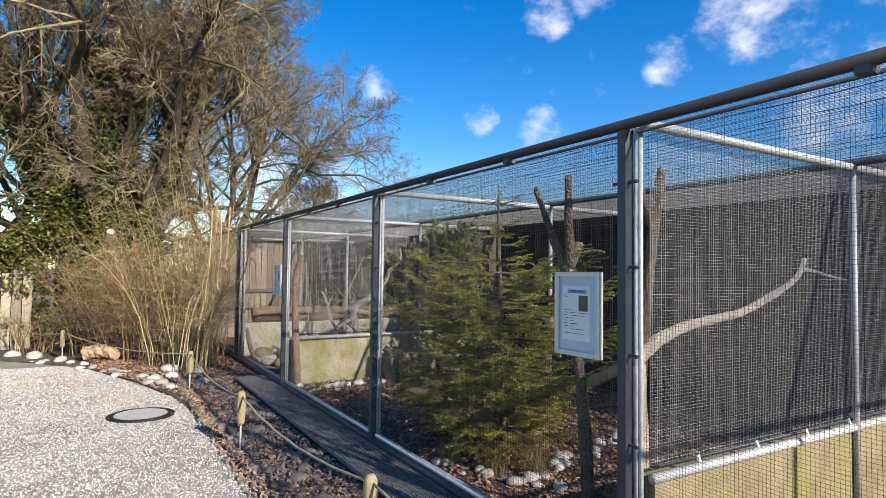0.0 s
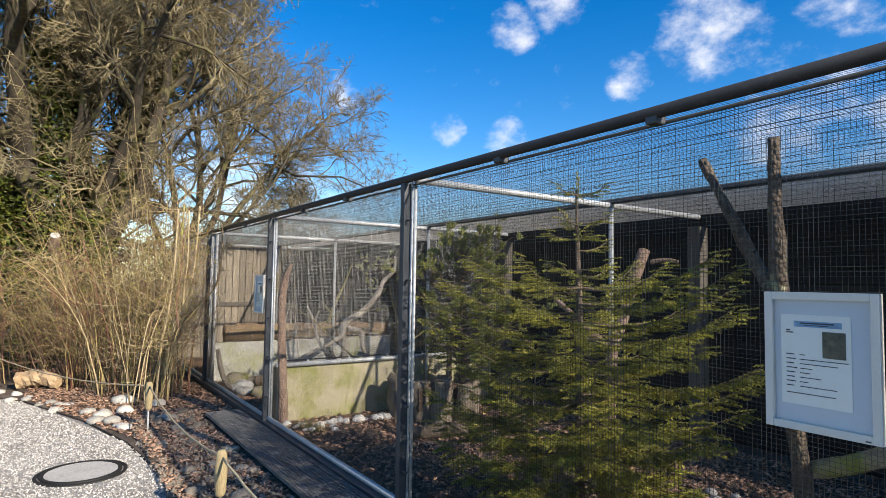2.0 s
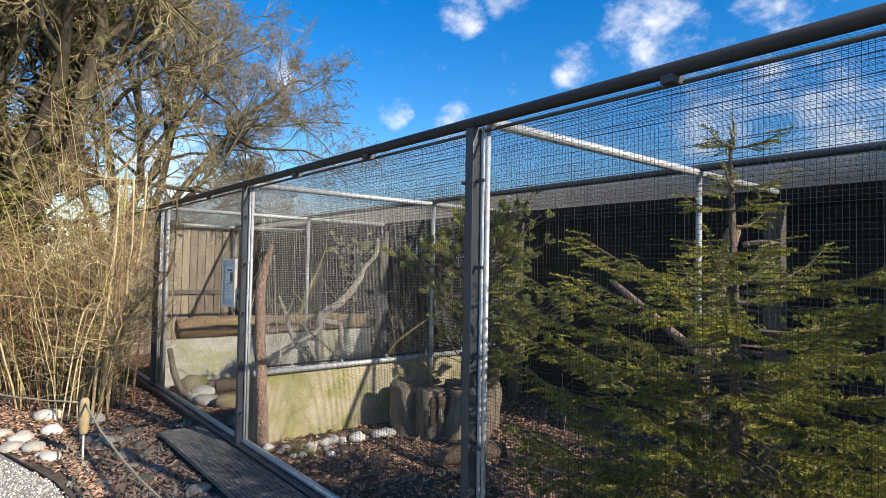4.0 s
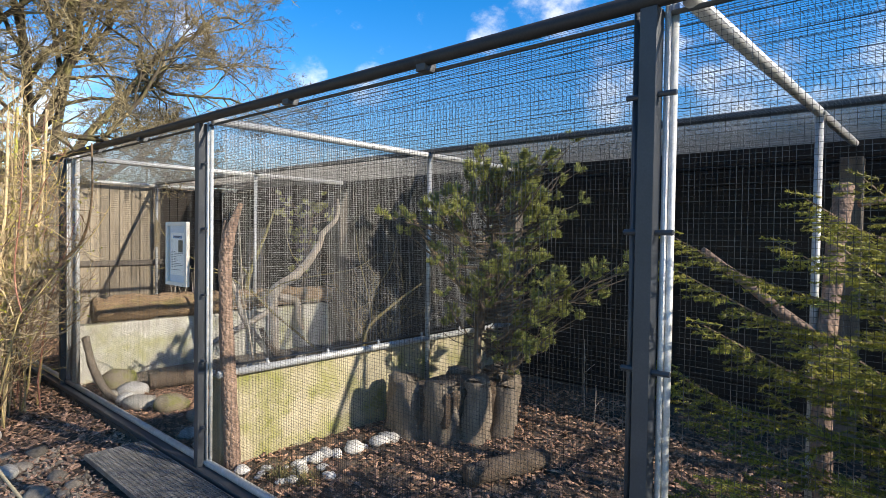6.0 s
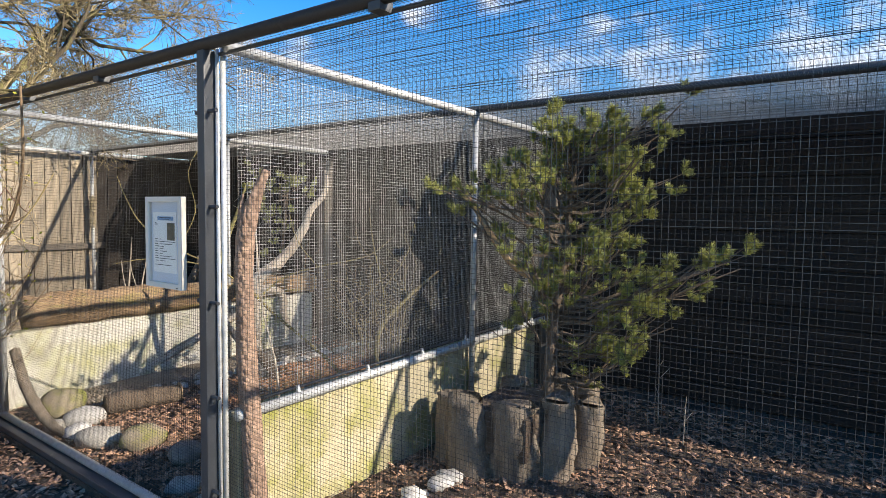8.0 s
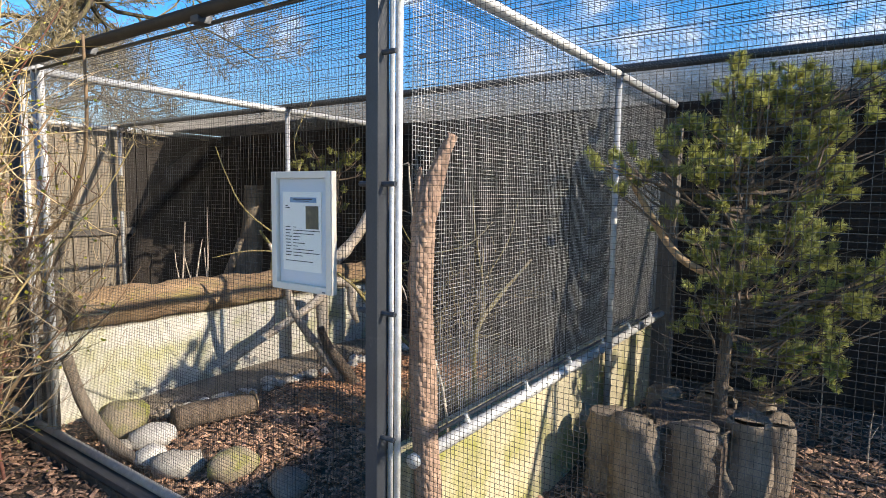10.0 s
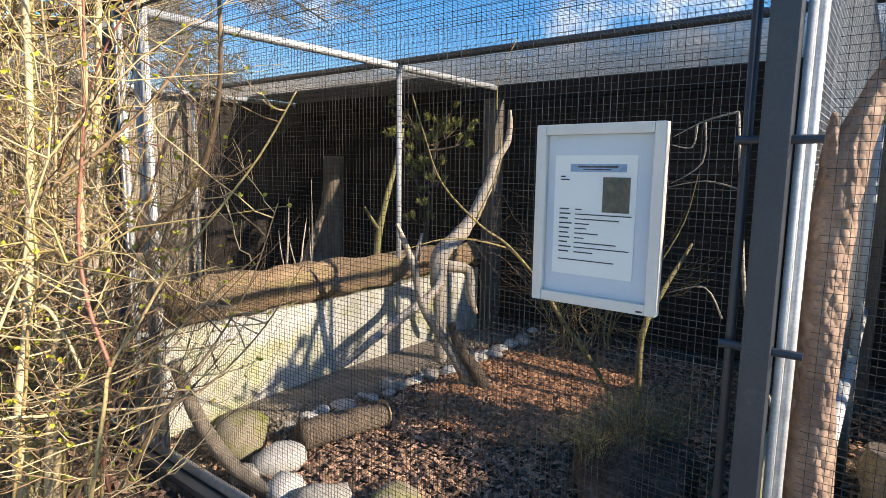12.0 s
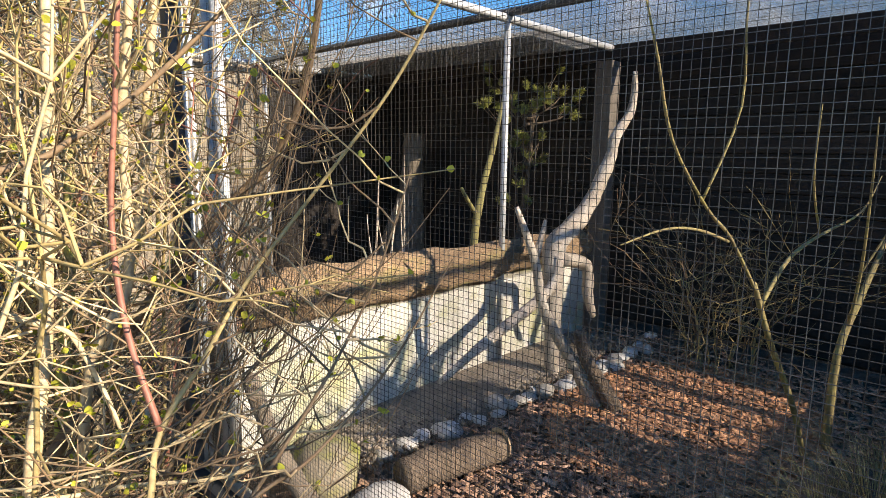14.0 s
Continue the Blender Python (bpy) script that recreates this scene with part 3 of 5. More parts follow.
limb("dead_trunk", [([(2.42, 7.84, -0.03), (2.4, 7.845, 0.45), (2.385, 7.865, 0.85), (2.375, 7.87, 1.14), (2.375, 7.87, 1.37), (2.39, 7.86, 1.52), (2.42, 7.825, 1.66), (2.445, 7.795, 1.75)],
                      [0.054, 0.048, 0.045, 0.042, 0.043, 0.042, 0.026, 0.016]),
                     ([(2.375, 7.875, 1.47), (2.375, 7.88, 1.57), (2.38, 7.885, 1.64)], [0.03, 0.019, 0.004]), ([(2.39, 7.875, 1.48), (2.392, 7.885, 1.56), (2.392, 7.89, 1.61)], [0.022, 0.014, 0.003]),
                     ([(2.36, 7.845, 1.45), (2.36, 7.845, 1.52), (2.365, 7.845, 1.57)], [0.02, 0.012, 0.003])], M_PERCHBARK,
     "pinkish scaly-barked dead trunk with a splintered top", "tree trunk", rough=0.13, sides=18)
limb("perch_tree", [([(4.36, 10.45, -0.02), (4.34, 10.45, 0.5), (4.33, 10.45, 0.83), (4.62, 10.45, 1.02), (4.81, 10.45, 1.19), (4.98, 10.45, 1.4), (5.05, 10.45, 1.56), (5.26, 10.45, 1.77), (5.28, 10.45, 2.02)],
                     [0.05, 0.05, 0.068, 0.058, 0.05, 0.042, 0.038, 0.03, 0.016]),
                    ([(4.36, 10.4, 0.78), (4.6, 10.38, 0.72), (4.62, 10.36, 0.5), (4.7, 10.36, 0.36)], [0.045, 0.04, 0.035, 0.02]),
                    ([(4.32, 10.42, 0.8), (4.22, 10.4, 0.62), (3.66, 10.5, 0.34), (3.4, 10.55, 0.2)], [0.045, 0.035, 0.028, 0.015])], M_PERCH,
     "bleached forked dead branch leaning over a log", "branch", rough=0.2)
limb("perch_stick", [([(4.17, 10.02, -0.02), (3.98, 10.05, 0.26), (3.75, 10.12, 0.62), (3.68, 10.15, 0.9), (3.58, 10.2, 1.17)], [0.05, 0.036, 0.028, 0.024, 0.012]),
                     ([(3.68, 10.15, 0.9), (3.72, 10.14, 1.02), (3.75, 10.14, 1.1)], [0.02, 0.015, 0.008])], M_PERCH, "grey dead branch standing in mulch", "branch")
limb("leaning_stump", [([(4.2, 9.9, -0.03), (4.1, 9.95, 0.15), (3.98, 10.0, 0.34), (3.9, 10.0, 0.5)], [0.05, 0.044, 0.036, 0.028])], M_BARK, "short brown broken branch stuck in mulch", "branch")
log = limb("lying_log", [([(2.52, 10.95, 0.715), (2.9, 10.94, 0.735), (3.4, 10.93, 0.725), (3.9, 10.93, 0.72), (4.5, 10.93, 0.725), (5.1, 10.94, 0.71), (5.5, 10.95, 0.70)],
                          [0.115, 0.13, 0.12, 0.125, 0.11, 0.115, 0.105])], M_LOGBARK, "long brown flaky-barked log lying along the low wall", "log", rough=0.3, sides=24,
           extra=[("cut_end", cut_face((5.505, 10.95, 0.70), (1, 0, 0), 0.1), M_CUT, "sawn end")])
limb("forked_trunk", [([(2.46, 2.44, -0.03), (2.44, 2.45, 0.6), (2.4, 2.48, 1.1), (2.38, 2.51, 1.5), (2.37, 2.52, 1.8), (2.365, 2.52, 2.12)], [0.038, 0.036, 0.033, 0.03, 0.025, 0.022]),
                      ([(2.38, 2.52, 1.5), (2.36, 2.62, 1.72), (2.345, 2.7, 1.9), (2.345, 2.79, 2.08)], [0.026, 0.022, 0.019, 0.015])], M_LICHENBARK, "dark forked dead trunk with lichen", "tree trunk", rough=0.28,
     extra=[("mossy_stub", knotty([(2.46, 2.46, 0.92), (2.45, 2.3, 0.99), (2.45, 2.09, 1.1)], [0.03, 0.032, 0.03], 10, 0.12, 4), M_MOSSSTONE, "yellow-green mossy stub")])
limb("perch_branch", [([(2.45, 2.12, 1.06), (2.62, 2.13, 1.17), (2.9, 2.14, 1.25), (3.3, 2.18, 1.29), (3.57, 2.22, 1.31), (4.1, 2.3, 1.42), (4.5, 2.35, 1.55), (4.62, 2.36, 1.68)],
                       [0.036, 0.036, 0.031, 0.027, 0.025, 0.024, 0.02, 0.015]), ([(4.55, 2.35, 1.6), (4.8, 2.42, 1.6), (5.2, 2.45, 1.55), (5.5, 2.47, 1.52)], [0.014, 0.012, 0.01, 0.007]),
                      ([(2.47, 2.12, 1.07), (2.5, 2.11, 0.5), (2.52, 2.1, -0.03)], [0.05, 0.05, 0.055])], M_PERCH, "pale mossy curved perch branch behind wire", "branch")
limb("stub_perch", [([(2.55, 2.18, -0.03), (2.56, 2.16, 1.0), (2.6, 2.12, 1.7), (2.66, 2.1, 2.13)], [0.035, 0.032, 0.03, 0.024]), ([(2.6, 2.12, 1.8), (2.54, 2.12, 1.93), (2.53, 2.12, 2.0)], [0.018, 0.014, 0.01])],
     M_BARK, "thin bleached dead stem tied upright", "branch")
limb("cut_tree", [([(4.22, 4.78, -0.03), (4.2, 4.8, 0.5), (4.25, 4.8, 1.0), (4.4, 4.8, 1.3), (4.5, 4.8, 1.55), (4.66, 4.79, 1.88)], [0.055, 0.05, 0.048, 0.048, 0.052, 0.055]),
                  ([(4.24, 4.8, 1.0), (4.2, 5.0, 1.15), (4.12, 5.2, 1.33), (4.05, 5.4, 1.5)], [0.034, 0.03, 0.026, 0.02]),
                  ([(4.66, 4.72, 1.78), (4.72, 4.6, 1.8), (4.75, 4.5, 1.78)], [0.022, 0.018, 0.015])], M_PERCHBARK, "sawn-off pinkish tree trunk in the shaded aviary", "tree trunk",
     extra=[("cut_end", cut_face((4.665, 4.79, 1.885), (0.43, 0, 0.9), 0.05), M_CUT, "orange sawn end")])
limb("grey_snag", [([(5.35, 13.1, -0.03), (5.48, 13.1, 0.5), (5.58, 13.1, 0.9), (5.62, 13.1, 1.25), (5.63, 13.1, 1.64)], [0.3, 0.22, 0.15, 0.125, 0.12]), ([(5.42, 13.08, 0.95), (5.2, 13.06, 0.5), (4.98, 13.04, -0.02)], [0.04, 0.06, 0.08])], M_SPLITLOG, "grey weathered tree snag with a flared foot", "tree trunk")
limb("mossy_pole", [([(4.33, 11.12, -0.02), (4.34, 11.12, 0.8), (4.5, 11.18, 1.2), (4.66, 11.22, 1.5), (4.84, 11.28, 1.86)], [0.03, 0.03, 0.026, 0.02, 0.01]),
                    ([(4.4, 11.15, 1.0), (4.28, 11.14, 1.12), (4.22, 11.14, 1.2)], [0.018, 0.014, 0.01])], material("mossy_bark", (0.33, 0.3, 0.1), 0.9, 0, (0.2, 0.17, 0.08), 6, 60, 0.4, 0.004),
     "thin mossy green-yellow pole", "branch")
limb("foot_log", [([(2.37, 10.66, 0.5), (2.37, 10.5, 0.3), (2.38, 10.32, 0.14), (2.4, 10.1, 0.04), (2.42, 9.9, 0.02)], [0.034, 0.038, 0.038, 0.034, 0.026])], M_SPLITLOG,
     "pale weathered branch leaning at the foot of the corner post", "branch")
# Very dark curved tube added along the diagonal band before the planks.
limb("dead_trunk", [([(4.42, 13.82, -0.03), (4.5, 13.82, 0.7), (4.62, 13.82, 1.25), (4.85, 13.82, 1.62), (5.2, 13.82, 1.92), (5.62, 13.82, 2.16)], [0.12, 0.1, 0.1, 0.11, 0.12, 0.13])], M_DARKDIAGONAL,
     "dark curved diagonal piece under the roof", "tree trunk", rough=0.22, sides=14)
wrap = thing("rope_wrap", (MX, 13.85, 1.3), "pale rope wound round the galvanised inner post", "rope")
put("coil", tube(([], []), [Vector((MX + 0.029 * math.cos(i * 0.7), 13.85 + 0.029 * math.sin(i * 0.7), 1.3 + i * 0.0017)) for i in range(250)], 0.0065, 5), M_ROPE, wrap, "", True)
for i, (x, lean, h) in enumerate(((3.35, 0.12, 1.3), (3.62, 0.05, 1.42), (3.42, 0.2, 1.15))):
    limb("bare_twig", [([(x, 11.1, -0.02), (x + lean * 0.6, 11.1, 0.8), (x + lean, 11.12, h)], [0.012, 0.008, 0.003]), ([(x + lean * 0.5, 11.1, 0.75), (x + lean * 0.2, 11.1, 0.95), (x + lean * 0.1, 11.1, 1.08)], [0.005, 0.004, 0.002])],
         M_PERCH, "thin pale bare twig standing behind the log", "branch", "bare twigs", sides=6)
limb("round_log", [([(2.78, 10.16, 0.075), (3.0, 10.12, 0.08), (3.3, 10.05, 0.06)], [0.075, 0.08, 0.07])], M_BARK, "short brown log lying on mulch", "log", rough=0.06, sides=18,
     extra=[("cut_end", cut_face((3.305, 10.05, 0.075), (0.95, -0.2, 0), 0.078), M_CUT, "sawn end")])
limb("floor_log", [([(3.3, 6.55, 0.04), (3.6, 6.42, 0.06), (3.9, 6.35, 0.05)], [0.07, 0.08, 0.06])], M_BARK, "grey weathered log half sunk in mulch", "log", rough=0.15)

# log palisade planter
rs = random.Random(5)
for i, (x, y, h, r, lean) in enumerate(((3.72, 7.47, 0.43, 0.12, -0.03), (3.83, 7.22, 0.41, 0.13, -0.01), (3.98, 7.04, 0.44, 0.105, 0.02), (4.2, 6.95, 0.37, 0.085, 0.03), (4.42, 7.04, 0.42, 0.07, 0.02), (4.47, 7.28, 0.4, 0.1, 0.02), (3.8, 7.68, 0.4, 0.1, 0.0), (4.35, 7.52, 0.4, 0.1, 0.0))):
    t = thing("planter_log", (x, y, 0), "weathered split log set upright round a pine", "log", "planter logs")
    put("trunk", knotty([(x, y, -0.05), (x + lean, y - lean, h * 0.5), (x + lean * 1.5, y - lean, h * 0.96), (x + lean * 1.5, y - lean, h)], [r * 1.2, r * 1.02, r * 0.97, r * 0.8], 16, 0.2, i * 3.0, 4), M_SPLITLOG, t, "", True)
soil = part("planter_soil", one_box((3.72, 7.1, 0.1), (4.36, 7.55, 0.37), 0.03), M_SOIL)
tagged(soil, "dark mossy soil inside the log planter", "soil")
for x, y, h, r in ((3.3, 4.25, 0.36, 0.1), (3.48, 4.12, 0.4, 0.11), (3.62, 4.28, 0.38, 0.1), (3.1, 4.22, 0.34, 0.1)):
    t = thing("planter_log", (x, y, 0), "brown split log set upright under the spruce", "log", "planter logs")
    put("trunk", knotty([(x, y, -0.05), (x, y, h * 0.5), (x, y, h)], [r * 1.05, r, r * 0.95], 12, 0.1, x * 9, 4), M_CUT if x in (3.48,) else M_SPLITLOG, t, "", True)

# ---------- stones ----------


def stone(at, size, mat, label, seed, turn=0.0, group=""):
    bm = rock(size, seed)
    ob = part("stone", bm, mat, None, "", True)
    ob.matrix_world = pose(at[0], at[1], at[2] + size[2] * 0.33, 0, 0, turn)
    return tagged(ob, label, "stone", group)


for i, (x, y, sx, sy, sz, mat, lab) in enumerate((
        (2.62, 10.12, 0.3, 0.24, 0.17, M_PEBBLE, "large smooth pale boulder on mulch"), (2.6, 10.45, 0.42, 0.3, 0.26, M_MOSSSTONE, "mossy green-topped boulder by the low wall"),
        (2.47, 9.9, 0.2, 0.17, 0.13, M_PEBBLE, "small pale rounded stone by the wire"), (2.5, 9.66, 0.28, 0.24, 0.16, M_STONE, "rounded sandy stone by the wire"),
        (2.66, 9.38, 0.34, 0.22, 0.19, M_MOSSSTONE, "squarish moss-topped stone on mulch"), (2.74, 9.0, 0.32, 0.22, 0.12, M_BEDSTONE, "grey-brown flat boulder in shade"),
        (2.44, 10.15, 0.15, 0.14, 0.1, M_STONE, "small brown stone by the wire"), (2.5, 8.6, 0.2, 0.16, 0.1, M_STONE, "grey stone by the wire"), (2.46, 8.35, 0.16, 0.14, 0.09, M_STONE, "grey stone by the wire"))):
    stone((x, y, -0.02), (sx, sy, sz), mat, lab, i + 1.3, i * 47)
rs = random.Random(9)


def stone_row(a, b, n, lo, hi, mat, label, group, wob=0.05, z=-0.02):
    for i in range(n):
        s = i / max(n - 1, 1)
        d = rs.uniform(lo, hi)
        stone((a[0] + (b[0] - a[0]) * s + rs.uniform(-wob, wob), a[1] + (b[1] - a[1]) * s + rs.uniform(-wob, wob), z), (d, d * rs.uniform(0.7, 1.1), d * rs.uniform(0.5, 0.75)), mat, label, rs.random() * 50, rs.uniform(0, 360), group)


stone_row((2.75, 7.58), (4.0, 7.4), 17, 0.08, 0.16, M_PEBBLE, "white cobble edging the mulch by the low wall", "white cobbles", 0.04)
stone_row((2.5, 7.62), (2.8, 7.35), 12, 0.04, 0.1, M_PEBBLE, "small white cobble near the trunk foot", "white cobbles", 0.12)
stone_row((2.9, 10.42), (5.2, 10.24), 22, 0.07, 0.15, M_STONE, "grey cobble edging the mulch by the pale wall", "grey cobbles", 0.05, 0.0)
stone_row((3.0, 10.4), (5.3, 10.25), 16, 0.07, 0.13, M_PEBBLE, "pale cobble edging the mulch by the pale wall", "grey cobbles", 0.06, 0.0)
stone_row((5.0, 10.3), (5.7, 10.4), 6, 0.07, 0.13, M_PEBBLE, "pale cobble in the shaded corner", "grey cobbles")
stone_row((2.8, 3.4), (4.5, 4.0), 22, 0.07, 0.15, M_PEBBLE, "pale cobble under the spruce", "spruce cobbles", 0.12)
stone_row((2.45, 4.1), (2.9, 3.2), 10, 0.06, 0.13, M_STONE, "grey stone under the spruce", "spruce cobbles", 0.1)
# path edging
for x, y, d in ((1.1, 10.2, 0.3), (0.8, 9.43, 0.26), (0.87, 9.05, 0.24), (0.67, 9.75, 0.2), (1.45, 9.8, 0.26), (-0.86, 12.7, 0.34), (-1.22, 13.1, 0.28), (-0.45, 12.05, 0.26), (0.3, 10.6, 0.18), (0.95, 8.7, 0.2),
                (0.72, 9.2, 0.22), (1.05, 9.6, 0.24), (1.38, 8.9, 0.22)):
    stone((x, y, PATH_Z - 0.01), (d, d * 0.75, d * 0.5), M_STONE, "pale fieldstone edging the gravel path", x * 9 + y, x * 300, "edging stones")
for i in range(80):
    y = rs.uniform(2.6, 9.4)
    d = rs.uniform(0.06, 0.19)
    stone((rs.uniform(1.18, 1.72), y, -0.085), (d, d * 0.8, d * 0.5), M_BEDSTONE, "brown-grey fieldstone lying in the bed", rs.random() * 40, rs.uniform(0, 360), "bed stones")
for i in range(22):
    s = rs.random()
    x, y = 0.9 - 2.2 * s ** 1.4 + rs.uniform(-0.1, 0.25), 8.7 + 3.9 * s + rs.uniform(0, 0.3)
    d = rs.uniform(0.08, 0.17)
    stone((x, y, PATH_Z - 0.01), (d, d * 0.8, d * 0.5), M_STONE, "pale fieldstone edging the gravel path", rs.random() * 40, rs.uniform(0, 360), "edging stones")

# ---------- grating, manhole, rope ----------


def grating(y0):
    g = thing("floor_grating", (2.0, y0 + 0.5, 0), "grey steel floor grating along the aviary", "grating", "floor gratings")
    x0, x1, y1 = 1.80, 2.19, y0 + 0.995
    for nm, lo, hi in (("edge_bar", (x0, y0, -0.03), (x0 + 0.006, y1, 0.002)), ("edge_bar", (x1 - 0.006, y0, -0.03), (x1, y1, 0.002)),
                       ("end_bar", (x0 + 0.006, y0, -0.03), (x1 - 0.006, y0 + 0.006, 0.002)), ("end_bar", (x0 + 0.006, y1 - 0.006, -0.03), (x1 - 0.006, y1, 0.002))):
        put_bm(nm, one_box(lo, hi), M_GRATE, g)
    bm = bmesh.new()
    for i in range(1, 33):
        y = y0 + i * 0.0302
        box(bm, (x0 + 0.006, y - 0.003, -0.02), (x1 - 0.006, y + 0.003, -0.001))
    for i in range(1, 13):
        x = x0 + i * 0.03
        box(bm, (x - 0.0025, y0 + 0.006, -0.028), (x + 0.0025, y1 - 0.006, -0.002))
    tagged(put_bm("lattice", bm, M_GRATE, g), kind="stuff")


for i in range(9):
    grating(-0.25 + i * 1.0)

mh = thing("manhole_cover", (0.5, 7.28, PATH_Z), "round concrete-filled manhole cover set in gravel", "manhole cover")
bm = bmesh.new()
bmesh.ops.create_cone(bm, cap_ends=True, segments=48, radius1=0.27, radius2=0.268, depth=0.03, matrix=Matrix.Translation((0, 0, 0.002)))
part("lid", bm, M_COVER, mh, "pale concrete lid")
bm = bmesh.new()
for r0, r1, z in ((0.272, 0.3, 0.02), (0.315, 0.34, 0.012)):
    vs = [[bm.verts.new((r * math.cos(2 * math.pi * k / 48), r * math.sin(2 * math.pi * k / 48), zz)) for k in range(48)] for r, zz in ((r0, -0.02), (r0, z), (r1, z), (r1, -0.02))]
    for a, b in zip(vs, vs[1:]):
        for k in range(48):
            bm.faces.new((a[k], b[k], b[(k + 1) % 48], a[(k + 1) % 48]))
bmesh.ops.recalc_face_normals(bm, faces=bm.faces)
part("rim", bm, M_IRON, mh, "dark iron rim")

STAKES = ((1.5, -0.4), (1.33, 2.95), (1.19, 5.51), (1.16, 8.53), (-0.43, 12.3), (-1.25, 13.95))
for x, y in STAKES:
    s = thing("rope_stake", (x, y, PATH_Z), "short wooden-headed steel stake holding a rope", "stake", "rope stakes")
    put("head", knotty([(x, y, 0.14), (x, y, 0.17), (x, y, 0.3), (x, y, 0.41), (x, y, 0.44)], [0.022, 0.036, 0.042, 0.036, 0.02], 10, 0.06, x, 3), M_STAKE, s, "weathered round wooden head", True)
    put("pin", pipe((x, y, PATH_Z - 0.05), (x, y, 0.15), 0.009, 8), M_ZINC, s, "steel pin")
rope = thing("rope", (STAKES[0][0], STAKES[0][1], 0.4), "slack hemp rope strung between stakes", "rope")
for (xa, ya), (xb, yb) in zip(STAKES, STAKES[1:]):
    put("span", tube(([], []), bent((xa, ya, 0.4), (xb, yb, 0.4), (0, 0, -0.1), 16, R, 0.004), 0.008, 7), M_ROPE, rope, "", True)

# ---------- plants ----------


def needle_sprig(n, length, needle, width, seed, spread=1.0, brush=False):
    """A twig along +x set with needles: single narrow triangles."""
    rnd = random.Random(seed)
    vs, fs = [], []
    for i in range(n):
        s = rnd.uniform(0.0 if not brush else 0.15, 1.0)
        p = Vector((s * length, 0, 0))
        a = rnd.uniform(0, 2 * math.pi)
        side = Vector((0, math.cos(a), math.sin(a) * (0.6 if not brush else 1)))
        way = (side * spread + Vector((rnd.uniform(0.5, 1.0), 0, 0))).normalized()
        wid = way.cross(Vector((rnd.uniform(-1, 1), rnd.uniform(-1, 1), rnd.uniform(-1, 1)))).normalized() * width
        k = len(vs)
        ln_ = needle * rnd.uniform(0.7, 1.1)
        vs += [p - wid, p + wid, p + way * ln_]
        fs.append((k, k + 1, k + 2))
    k = len(vs)
    r = 0.0016
    for xx in (0, length):
        vs += [Vector((xx, -r, -r)), Vector((xx, r, -r)), Vector((xx, 0, r))]
    fs += [(k, k + 1, k + 4, k + 3), (k + 1, k + 2, k + 5, k + 4), (k + 2, k, k + 3, k + 5)]
    return vs, fs


def along(p, d, size=1.0, roll=0.0):
    """A pose whose x runs along d."""
    d = Vector(d).normalized()
    up = Vector((0, 0, 1)) if abs(d.z) < 0.95 else Vector((0, 1, 0))
    yv = up.cross(d).normalized()
    m = Matrix((d, yv, d.cross(yv))).transposed().to_4x4()
    return np.array(Matrix.Translation(p) @ m @ Matrix.Rotation(roll, 4, "X") @ Matrix.Scale(size, 4))


